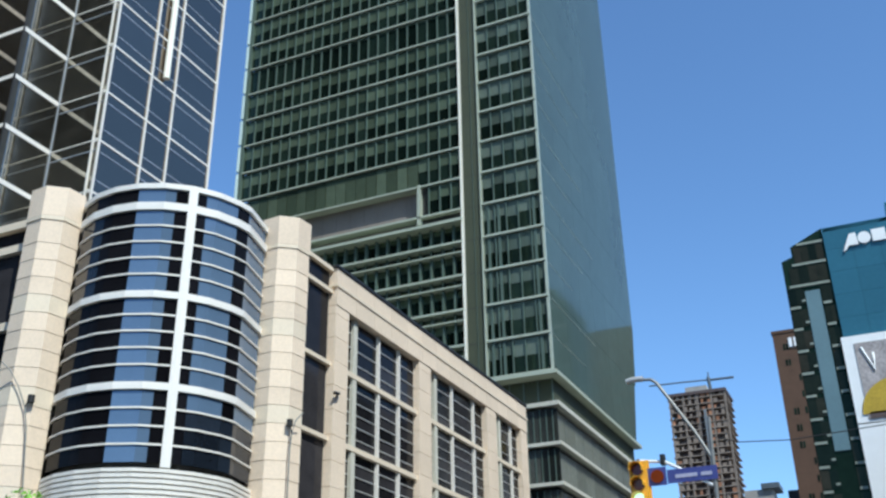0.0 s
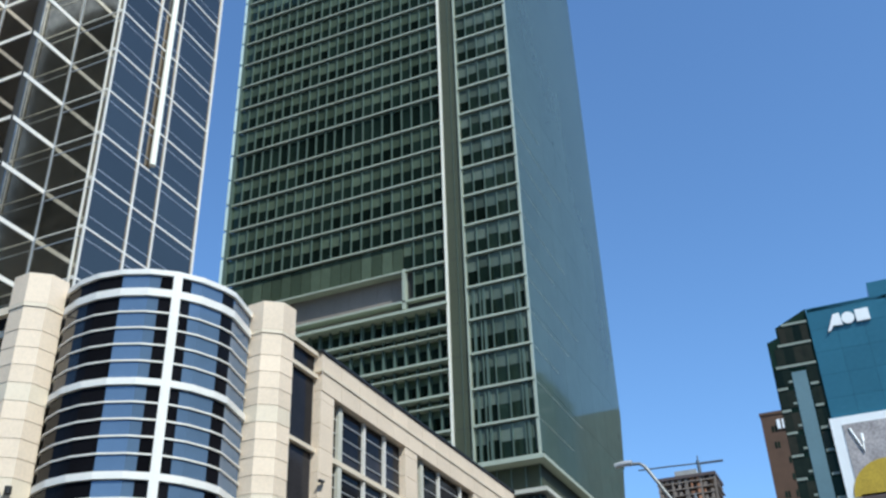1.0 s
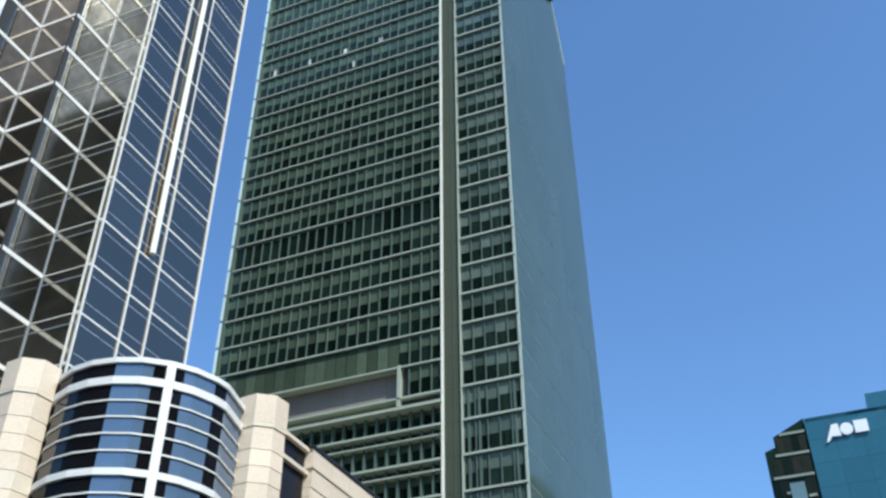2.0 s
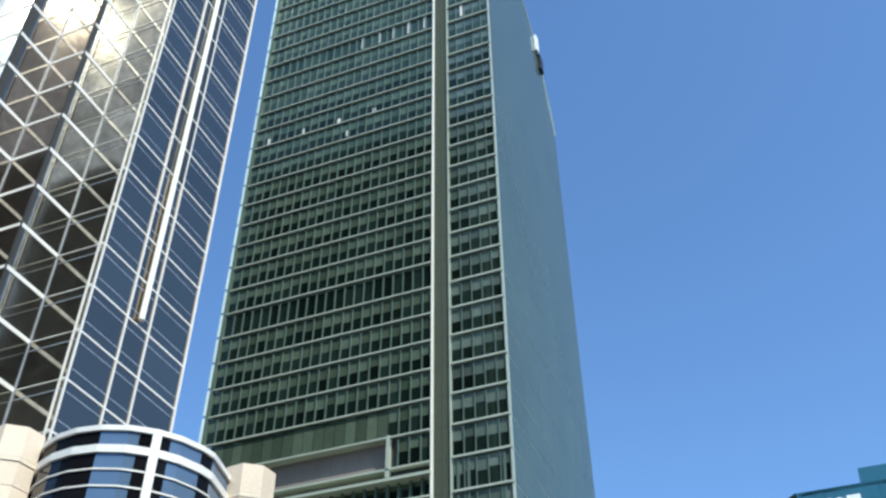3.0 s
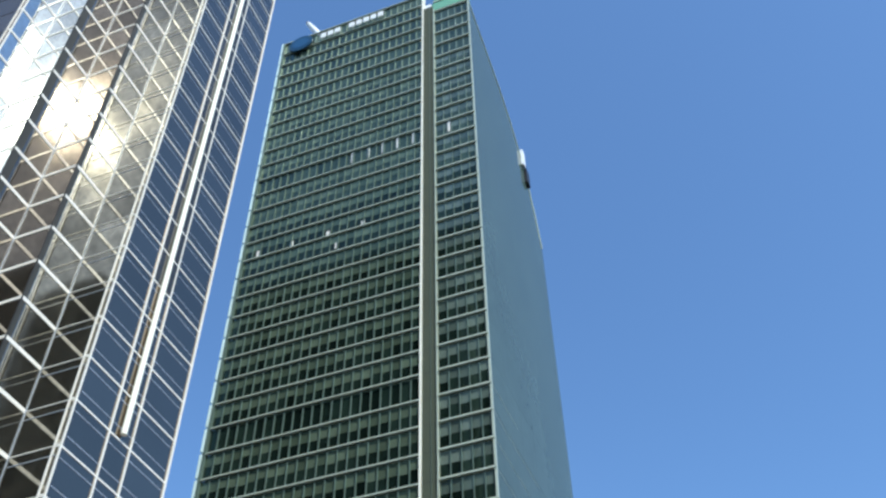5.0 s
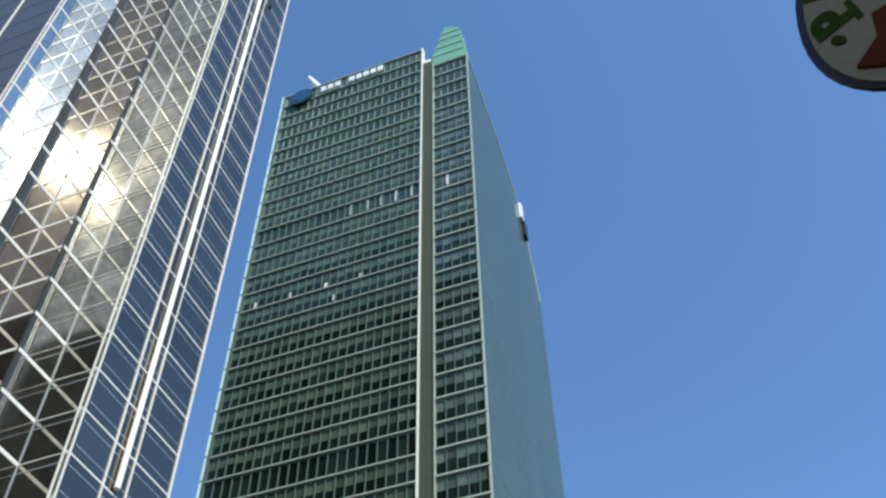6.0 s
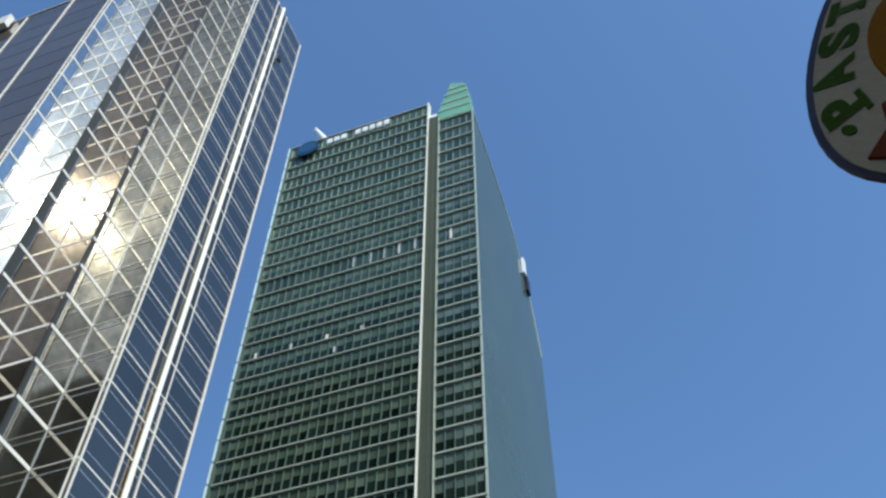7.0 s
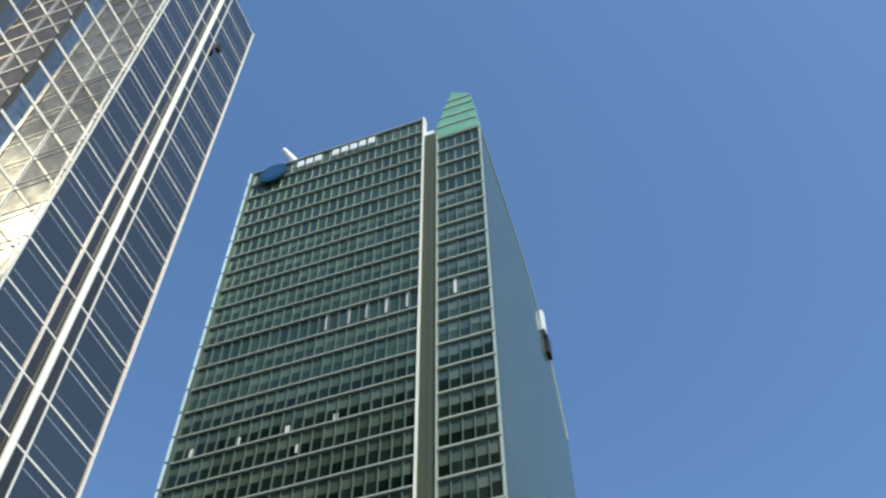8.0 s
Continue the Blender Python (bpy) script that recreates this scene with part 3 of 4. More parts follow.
def podium():
    block = thing("stone_podium", "cream limestone podium block with dark gridded windows", "building", (-40, 55, 0))
    off = Vector((-40, 55, 0))

    def loc(boxes):
        return [(a - off.x, b - off.x, c - off.y, d - off.y, e, f) for a, b, c, d, e, f in boxes]
    put("core", prism_mesh("core", [(x - off.x, y - off.y) for x, y in ((-25.75, 40.0), (-25.75, 72.3), (-60, 72.3), (-75, 60), (-75, 31.4), (-36, 31.4))], 0, 23.2, TOWER_CORE), block)
    part("roof", loc([(-60, -25.3, 42.5, 72.5, 23.2, 23.6)]), RECESS, block)
    stops = [(42.3, 43.75), (52.7, 54.45), (64.0, 65.9), (71.2, 72.65)]
    # pilasters of stacked stones
    for ya, yb in stops:
        z = 0.0
        while z < 21.5:
            h = min(1.32, 21.6 - z)
            part("stone", loc([(-25.9, -25.0, ya, yb, z + .012, z + h - .012)]), STONE, block)
            z += 1.32
    # cornice of stone panels
    y = 42.3
    while y < 72.6:
        y2 = min(y + 2.17, 72.65)
        part("stone", loc([(-25.9, -24.96, y + .01, y2 - .01, 21.62, 22.66)]), STONE, block)
        part("stone", loc([(-25.9, -24.98, y + .01, y2 - .01, 22.82, 23.78)]), STONE, block)
        y = y2
    part("ledge", loc([(-25.9, -24.9, 42.2, 72.75, 22.66, 22.82)]), STONE_CAP, block)
    part("roof_flashing", loc([(-26.1, -24.9, 42.2, 72.75, 23.79, 23.95)]), BLACK_IRON, block)
    part("end_wall", loc([(-59, -25.95, 72.35, 72.65, 0, 23.78)]), STONE, block)
    # window bays
    bays = [(43.75, 52.7, (47.79, 50.39)), (54.45, 64.0, (58.37, 62.11)), (65.9, 71.2, (69.51,))]
    for ya, yb, cuts in bays:
        edges = (ya, *cuts, yb)
        for a, b in zip(edges, edges[1:]):
            for lo, hi in zip((2.3, *LEVELS), (*LEVELS, 21.6)):
                rows = 6 if hi < 21 else 4
                for r in range(rows):
                    h = (hi - lo) / rows
                    pane("window", b - a - .06, h - .05, DARK_GLASS, block, Vector((-25.45, (a + b) / 2, lo + (r + .5) * h)) - off, 0.0, 0.06, 0.0015)
                    if r:
                        part("glazing_bar", loc([(-25.46, -25.36, a + .02, b - .02, lo + r * h - .026, lo + r * h + .026)]), PALE_METAL, block)
        for c in cuts:
            part("mullion", loc([(-25.45, -25.22, c - .08, c + .08, 0, 21.6)]), GRID_METAL, block)
        part("broad_mullion", loc([(-25.45, -25.2, ya + .95, ya + 1.35, 0, 21.6)]), BASE_BAND, block)
        for z in LEVELS:
            part("spandrel", loc([(-25.45, -25.16, ya, yb, z - .14, z + .14)]), STONE_CAP, block)
    # plain dark glass beside the round corner
    for lo, hi in zip((2.3, *LEVELS, 22.4), (*LEVELS, 22.4, 23.7)):
        pane("window", 3.0, hi - lo - .1, DARK_GLASS, block, Vector((-25.5, 40.75, (lo + hi) / 2)) - off, 0.0, 0.06, 0.001)
        part("spandrel", loc([(-25.5, -25.22, 39.2, 42.3, hi - .11, hi + .11)]), STONE_CAP, block)
    # wing on the other street
    for lo, hi in zip((2.3, *LEVELS, 22.4), (*LEVELS, 22.4, 23.7)):
        for i in range(8):
            pane("window", 4.6, hi - lo - .1, DARK_GLASS, block, Vector((-38.2 - i * 4.75, 31.1, (lo + hi) / 2)) - off, -math.pi / 2, 0.06, 0.001)
        part("spandrel", loc([(-74, -35.5, 30.75, 31.1, hi - .2, hi + .2)]), STONE_CAP, block)
    # floodlight on the first pilaster
    put("floodlight", tube_mesh("floodlight", [(.05, .2, .05), (.2, -.1, -.05), (.22, -.5, -.12)], .09, BLACK_IRON, 8), block, Vector((-25.0, 42.55, 16.7)) - off)
    return block


podium()


def round_corner():
    bay = thing("round_glass_bay", "round glass corner bay with white bands, reflections painted blue and black", "building", (CYL.x, CYL.y, 0))
    R = 4.5
    face = math.atan2(-CYL.y, -CYL.x)          # towards the street corner
    # columns of panes: angle from, angle to, material; angles grow towards the side street; colours are painted
    # reflections
    cols = [(-98, -77, SKY_REFLECT), (-77, -48, SKY_REFLECT), (-48, -38, BLOCK_REFLECT), (-38, -16, SKY_REFLECT), (-16, -10.5, BLOCK_REFLECT), (-4.6, 2, BLOCK_REFLECT), (2, 24.5, SKY_REFLECT),
            (24.5, 47, BLOCK_REFLECT), (47, 55, DIM_REFLECT), (55, 98, DIM_REFLECT)]

    facets = (-131, -115, -98, -77, -48, -38, -22.6, -7.3, 8.4, 24.2, 39.6, 55, 70.5, 86, 101.5, 117)

    def arc(r, a0, a1, z0, z1, depth):
        """A panel along the flat facets of the bay between two angles, in degrees."""
        v, f = [], []
        stops = [a0] + [q for q in facets if a0 + .2 < q < a1 - .2] + [a1]
        steps = len(stops) - 1
        for i, q in enumerate(stops):
            lo, hi = [(m, n) for m, n in zip(facets, facets[1:]) if m - .01 <= min(max(q, -131), 117) <= n + .01][0]
            flat = math.cos(radians((hi - lo) / 2)) / math.cos(radians(q - (lo + hi) / 2))
            a = face - radians(q)
            for rr in ((r - depth) * flat, r * flat):
                for z in (z0, z1):
                    v.append((rr * math.cos(a), rr * math.sin(a), z))
        for i in range(steps):
            k = 4 * i
            f += [(k + 2, k + 3, k + 7, k + 6), (k, k + 4, k + 5, k + 1), (k + 1, k + 5, k + 7, k + 3), (k, k + 2, k + 6, k + 4)]
        f += [(0, 1, 3, 2), (4 * steps, 4 * steps + 2, 4 * steps + 3, 4 * steps + 1)]
        me = bpy.data.meshes.new("arc")
        me.from_pydata(v, [], f)
        bm = bmesh.new()
        bm.from_mesh(me)
        bmesh.ops.recalc_face_normals(bm, faces=bm.faces)
        bm.to_mesh(me)
        bm.free()
        return me

    def piece(name, me, mat, label=""):
        me.materials.append(mat)
        return put(name, me, bay, label=label)
    piece("core", arc(R - .3, -110, 110, 0, 23.6, 2.5), TOWER_CORE)
    storeys = [(10.9, 14.35), (14.35, 18.55), (18.55, 22.95)]
    for lo, hi in storeys:
        rows = 5 if lo > 11 else 4
        h = (hi - lo - .36) / rows
        for r in range(rows):
            za = lo + .18 + r * h
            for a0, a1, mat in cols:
                piece("window", arc(R, a0 + .15, a1 - .15, za + .03, za + h - .03, .08), DIM_REFLECT if lo < 11 and a1 < -12 and r < 3 else BLOCK_REFLECT if a0 > 40 and lo < 18 else mat)
            if r:
                piece("glazing_bar", arc(R + .07, -98, 98, za - .04, za + .04, .1), GRID_METAL)
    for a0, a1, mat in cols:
        piece("window", arc(R, a0 + .15, a1 - .15, 23.2, 23.85, .08), SKY_REFLECT if mat is SKY_REFLECT else BLOCK_REFLECT)
    for z, t in ((14.35, .16), (18.55, .16), (22.95, .19), (24.0, .13)):
        piece("band", arc(R + .12, -100, 100, z - t, z + t, .2), WHITE_METAL, "white metal band")
    piece("post", arc(R + .14, -10.1, -5.0, 10.9, 24.1, .2), WHITE_METAL, "broad white metal upright")
    for k in range(9):
        piece("louvre", arc(R + .14, -100, 100, 10.70 - .22 * k, 10.84 - .22 * k, .25), GRID_METAL)
    piece("louvre_backing", arc(R - .05, -100, 100, 8.85, 10.88, .2), PALE_METAL)
    piece("lower_wall", arc(R - .1, -100, 100, 0, 8.9, .3), STONE)
    me = prism_mesh("bay_roof", [(R * .96 * math.cos(i * math.pi / 16), R * .96 * math.sin(i * math.pi / 16)) for i in range(32)], 23.7, 23.86, RECESS)
    put("bay_roof", me, bay)


round_corner()


def stone_pier(x, y):
    pier = thing("stone_pier", "tall cream limestone pier of stacked courses", "pier", (x, y, 0), "piers beside the round bay")
    meshes = []
    for mat in (STONE, STONE_CAP):
        low, high = octagon(0, 0, 1.21, CHAMFER), octagon(0, 0, 1.19, CHAMFER)
        me = bpy.data.meshes.new("course")
        me.from_pydata([(a, b, .003) for a, b in low] + [(a, b, .867) for a, b in high], [], [tuple(range(7, -1, -1)), tuple(range(8, 16))] + [(i, (i + 1) % 8, 8 + (i + 1) % 8, 8 + i) for i in range(8)])
        me.materials.append(mat)
        meshes.append(me)
    for k in range(26):
        put("course", meshes[k in (7, 11, 16, 21)], pier, (0, 0, k * .87))
    put("joint_core", prism_mesh("joint_core", octagon(0, 0, 1.188, CHAMFER), 0, 24.5, STONE), pier)
    put("ledge", prism_mesh("ledge", octagon(0, 0, 1.24, CHAMFER), 22.95, 23.15, STONE_CAP), pier)
    put("cap", prism_mesh("cap", octagon(0, 0, 1.24, CHAMFER), 23.16, 24.7, STONE), pier)


stone_pier(-25.85, 38.4)
stone_pier(-34.1, 30.9)


def pier_lamp(base, line, knob):
    lamp = thing("wall_lamp", "thin curved bracket lamp on a stone pier", "lamp", base, "lamps on the piers")
    off = Vector(base)
    put("stem", tube_mesh("stem", [(0, 0, 0)] + [tuple(Vector(p) - off) for p in line], .03, GALV, 6), lamp)
    k = Vector(knob) - off
    put("head", tube_mesh("head", [k - Vector((0, 0, .16)), k, k + Vector((0, 0, .16))], .15, BLACK_IRON, 10), lamp)
    put("bracket", tube_mesh("bracket", [k, Vector(line[1]) - off], .03, BLACK_IRON, 6), lamp)


pier_lamp((-32.6, 30.32, 9.3), [(-32.88, 30.09, 12.83), (-33.04, 29.96, 13.81), (-33.34, 29.72, 14.67), (-33.69, 29.42, 15.41), (-34.01, 29.17, 15.77)], (-32.88, 30.09, 14.18))
pier_lamp((-24.5, 37.69, 10.2), [(-24.5, 37.69, 12.54), (-24.46, 37.73, 13.39), (-24.34, 37.83, 14.01), (-24.07, 38.05, 14.43)], (-24.54, 37.66, 13.89))


# ---- far towers down the street ----
def teal_tower():
    block = thing("teal_office_tower", "teal panelled office tower with dark glazed corner and white roof lettering", "building", (4, 172, 0))
    off = Vector((4, 172, 0))

    def loc(boxes):
        return [(a - off.x, b - off.x, c - off.y, d - off.y, e, f) for a, b, c, d, e, f in boxes]
    top, edge = 73.9, -1.1
    part("core", loc([(edge, 24, 160.2, 172.5, 0, top - .6)]), AON_DARK, block)
    part("corner_core", loc([(-8.3, edge - .02, 160.4, 172.5, 0, 64.0)]), AON_DARK, block)
    put("sloped_corner", prism_mesh("sloped_corner", [(-8.3 - off.x, 64.02), (edge - .02 - off.x, 64.02), (edge - .02 - off.x, 74.3), (-6.5 - off.x, 71.8), (-6.5 - off.x, 70.0), (-8.3 - off.x, 69.4)], -12.3, -.2, AON_DARK), block, (0, 160.2 - off.y, 0), label="dark glazed corner with a sloped top").rotation_euler = (math.pi / 2, 0, 0)
    for i in range(6):
        for k in range(5):
            pane("panel", 4.15, 4.0, AON_TEAL, block, Vector((1.0 + i * 4.18, 160.1, 55.9 + k * 4.03)) - off, -math.pi / 2, .2)
    for k in range(13):
        pane("panel", 24.9, 3.9, AON_DARK, block, Vector((11.55, 160.15, 2 + k * 4.03)) - off, -math.pi / 2, .1)
    rng = random.Random(11)

    def corner_piece(name, x0, x1, z, high, mat, deep):
        pane(name, x1 - x0, high, mat, block, Vector(((x0 + x1) / 2, 160.36, z)) - off, -math.pi / 2, deep)
    for z, x0 in ((72.0, -5.5), (68.4, -6.7), (64.6, -7.7)):
        corner_piece("floor_band", x0, edge - .25, z, .42, AON_BAND, .4)
    for z, x0 in ((70.2, -6.2), (66.5, -7.4)):
        for i in range(4):
            w = (edge - .3 - x0) / 4
            corner_piece("window", x0 + i * w + .04, x0 + (i + 1) * w - .04, z, 2.9, AON_GLASS, .12)
    for k in range(15):
        z = 60.85 - 3.75 * k
        corner_piece("floor_band", -8.2, -6.3 - rng.uniform(0, .5), z, .42, AON_BAND, .4)
        corner_piece("floor_band", -6.2, -5.6, z + 1.1, .35, AON_BAND, .3)
        corner_piece("floor_band", -2.95, edge - .35 - rng.uniform(0, .4), z + .2, .42, AON_BAND, .4)
        for x0, x1 in ((-8.25, -6.95), (-6.9, -5.65), (-3.0, -2.1), (-2.05, edge - .1)):
            corner_piece("window", x0, x1, z + 1.9, 2.9, AON_GLASS, .12)
    corner_piece("strip_panel", -5.5, -3.2, 50.2, 26.6, AON_STRIP, .3)
    part("penthouse", loc([(9.2, 24, 160.3, 172, 73.4, 76.7)]), AON_TEAL, block)
    part("roof_edge", loc([(-0.9, 24, 160.0, 160.4, top - .6, top)]), AON_TEAL, block)
    # lettering as plain white shapes
    ring = [(1.0 + 1.0 * math.cos(i * math.pi / 8), 1.05 + 1.05 * math.sin(i * math.pi / 8)) for i in range(16)]
    for dx, dz, shape in ((1.6, 69.6, [(0, -.5), (.5, -.35), (1.0, .4), (2.5, .3), (2.3, 2.5), (1.3, 2.4)]), (4.1, 69.9, ring), (6.3, 70.0, [(0, 0), (2.1, 0), (2.1, 2.1), (0, 2.1)])):
        put("sign_shape", prism_mesh("sign_shape", shape, 0, .3, SIGN_WHITE), block, Vector((dx, 159.9, dz)) - off).rotation_euler = (math.pi / 2, 0, 0)


teal_tower()


def brown_tower():
    block = thing("brown_brick_tower", "brown brick high-rise with small dark windows", "building", (-12, 246, 0))
    part("wall", [(-5.5, 21.4, -7.2, 9.6, 0, 84.1)], BROWN_BRICK, block)
    part("upper_wall", [(6, 21.4, -7.2, 9.6, 84.12, 92.4)], BROWN_BRICK, block)
    part("parapet", [(-5.7, 5.98, -7.4, 9.8, 84.1, 84.8)], BROWN_BRICK, block)
    for k in range(20):
        for i in range(10):
            if (k * 2 + i) % 5 in (0, 1, 3):
                for dx in (0, .7):
                    part("window", [(-3.4 + i * 2.5 + dx, -2.95 + i * 2.5 + dx, -7.3, -7.1, 3.8 + k * 4.0, 5.3 + k * 4.0)], AON_DARK, block)
    part("sign_mark", [(-2.0, -1.2, -7.6, -7.2, 80.3, 82.6), (-.8, .2, -7.6, -7.2, 80.3, 82.6)], SIGN_WHITE, block)


brown_tower()


def billboard():
    board = thing("billboard", "large white billboard with a grey and mustard poster", "billboard", (9.1, 159.45, 0))
    part("frame", [(-10.6, 12, -.2, .4, 40.5, 54.4)], SIGN_WHITE, board, "white billboard frame")
    part("lower_panel", [(-10.6, 12, -.15, .4, 22.0, 40.3)], SIGN_WHITE, board, "plain white lower panel")
    poster = part("poster", [(-8.9, 10.5, -.3, -.22, 40.9, 53.1)], POSTER_GREY, board, "grey printed poster")
    put("print_shape", prism_mesh("print_shape", [(5.6 * math.cos(a), 5.4 * math.sin(a)) for a in (i * math.pi / 16 for i in range(17))], 0, .04, POSTER_YELLOW), poster, (-4.0, -.32, 41.7)).rotation_euler = (math.pi / 2, 0, 0)
    put("print_shape", box_mesh("print_shape", [(-8.6, 2, -.36, -.31, 40.95, 42.0)], POSTER_DARK), poster)
    put("print_shape", tube_mesh("print_shape", [(-8.0, -.33, 52.3), (-6.6, -.33, 48.3), (-6.4, -.33, 51.3)], .22, SIGN_WHITE, 6), poster)
    part("brace", [(-10.2, -9.8, .41, .54, 23, 52), (11.2, 11.6, .41, .54, 23, 52)], BLACK_IRON, board)
    part("support", [(-9.5, -8.7, -.1, .38, 0, 21.98), (9.5, 10.3, -.1, .38, 0, 21.98)], BLACK_IRON, board)


billboard()


def building_site():
    frame_ob = thing("unfinished_tower", "unfinished concrete high-rise with orange and grey open floors", "building", (-60.5, 396, 0))
    part("core", [(-8.5, 8.5, -8.5, 6, 0, 113.5)], POSTER_DARK, frame_ob)
    for k in range(45):
        part("slab", [(-11.3 - k % 3 * .2, 11.3 + k % 4 * .15, -11, 7, 1.0 + k * 2.55, 1.38 + k * 2.55)], SLAB, frame_ob)
    rng = random.Random(2)
    for k in range(22, 45):
        for i in range(9):
            if rng.random() < .8:
                x = -10.8 + i * 2.45
                part("infill", [(x, x + rng.uniform(.6, 1.9), -10.7, -10.3, 1.45 + k * 2.55, 1.45 + k * 2.55 + rng.uniform(.9, 2.1))], ORANGE_FRAME if i in (5, 6) or rng.random() < .15 else SLAB, frame_ob)
    for x in (-10.9, -5.5, 0, 5.5, 10.9):
        part("column", [(x - .35, x + .35, -10.9, -10.2, 0, 115)], SLAB, frame_ob)
    part("hoist_mast", [(2.2, 3.2, -12.4, -11.2, 0, 108)], GALV, frame_ob, "pale steel hoist mast")
    part("top_slab", [(-11.6, 11.6, -11.4, 7.4, 114.8, 116.0)], POSTER_DARK, frame_ob)
    part("roof_shed", [(-4.5, 4, -9, 4, 116, 118.6)], CONCRETE, frame_ob)
    crane = thing("tower_crane", "dark steel tower crane above an unfinished high-rise", "crane", (-56, 396, 116))
    put("mast", tube_mesh("mast", [(0, 0, 0), (-.6, 0, 8.5)], .7, CRANE_STEEL, 4), crane)
    put("jib", tube_mesh("jib", [(-25, 0, 8.1), (-12, 0, 7.8), (0, 0, 7.3)], .32, CRANE_STEEL, 4), crane)
    put("counter_jib", tube_mesh("counter_jib", [(0, 0, 7.2), (9.5, 0, 7.0)], .5, CRANE_STEEL, 4), crane)
    put("peak", tube_mesh("peak", [(-.6, 0, 7.2), (-.4, 0, 10.5)], .25, CRANE_STEEL, 4), crane)


building_site()

far = thing("far_building", "distant pale low building down the street", "building", (-33, 300, 0))
part("wall", [(-3.5, 4.5, -5, 5, 0, 58)], CONCRETE, far)
part("roof_box", [(1.5, 6.5, -6, 4, 58, 59.5)], CRANE_STEEL, far)
far2 = thing("far_building", "distant dark building down the street", "building", (-18, 260, 0))
part("wall", [(-3.2, 3, -5, 5, 0, 49.5)], SIGN_BLACK, far2)
part("side_wall", [(-.6, 1.3, -5.3, -5, 0, 49.7)], CONCRETE, far2)


# ---- street pole with lamp, signal and name sign ----
def street_pole():
    pole = thing("street_pole", "grey steel street pole with lamp arm and blue sign", "street lamp", (-3.35, 22, 0))
    put("shaft", tube_mesh("shaft", [(0, 0, 0), (0, 0, 4), (.1, 0, 7.5)], .065, GALV, 12, .7), pole)
    arm = put("lamp_arm", tube_mesh("lamp_arm", [(.05, 0, 6.6), (-.24, 0, 7.2), (-.62, 0, 7.85), (-.98, 0, 8.46), (-1.1, 0, 8.56), (-1.32, 0, 8.58)], .038, GALV, 8), pole)
    head = put("lamp_head", tube_mesh("lamp_head", [(-1.28, 0, 8.6), (-1.4, 0, 8.61), (-1.56, 0, 8.61), (-1.68, 0, 8.58)], .066, PALE_METAL, 10), arm, label="pale cobra lamp head")
    put("signal_arm", tube_mesh("signal_arm", [(0, 0, 6.0), (-.62, 0, 6.4), (-1.0, 0, 6.62), (-1.58, 0, 6.7)], .036, SIGN_WHITE, 8), pole)
    part("arm_clamp", [(-1.08, -.98, -.08, .08, 6.55, 6.78)], BLACK_IRON, pole)
    name = part("name_sign", [(-.96, .14, -.06, -.03, 6.12, 6.42)], STREET_BLUE, pole, "blue street name sign")
    put("writing_bar", box_mesh("writing_bar", [(-.78, -.3, -.072, -.062, 6.22, 6.30), (-.22, .02, -.072, -.062, 6.22, 6.30)], material("pale_lettering", (0.45, 0.45, 0.6), 0.5)), name)
    crest = part("crest_sign", [(-1.42, -.98, -.06, -.03, 6.1, 6.5)], STREET_BLUE, pole, "dark sign with a round red badge")
    put("badge", tube_mesh("badge", [(-1.18, -.09, 6.3), (-1.18, -.06, 6.3)], .15, SIGN_RED, 14), crest)


street_pole()


def traffic_signal():
    sig = thing("traffic_signal", "yellow traffic signal with the green lamp lit", "traffic light", (-4.93, 21.9, 5.62))
    part("housing", [(-.19, .19, -.12, .12, 0, 1.02)], YELLOW, sig)
    part("backplate", [(-.23, .23, .06, .10, -.05, 1.07)], YELLOW, sig)
    part("mount", [(-.04, .04, -.02, .2, 1.02, 1.1)], GALV, sig)
    for z, mat in ((.84, LENS_RED), (.51, LENS_AMBER), (.18, LAMP_GREEN)):
        put("lens", tube_mesh("lens", [(0, -.15, z), (0, -.11, z)], .13, mat, 16), sig)
        hood = bpy.data.meshes.new("hood")
        v = [(.15 * math.cos(a), y, z + .15 * math.sin(a)) for y in (-.12, -.36) for a in (radians(-20 + 220 * i / 10) for i in range(11))]
        hood.from_pydata(v, [], [(i, i + 1, i + 12, i + 11) for i in range(10)])
        hood.materials.append(YELLOW)
        hob = put("hood", hood, sig)
        hob.modifiers.new("thick", "SOLIDIFY").thickness = .01


traffic_signal()
wire = tagged(put("overhead_wire", tube_mesh("overhead_wire", [(-3.3, 22.0, 7.1), (-2.67, 22, 6.87), (-1.59, 22, 6.79), (1.5, 22, 6.95), (7.0, 22, 7.6)], .012, BLACK_IRON, 5)), "thin dark wire over the street", "wire")


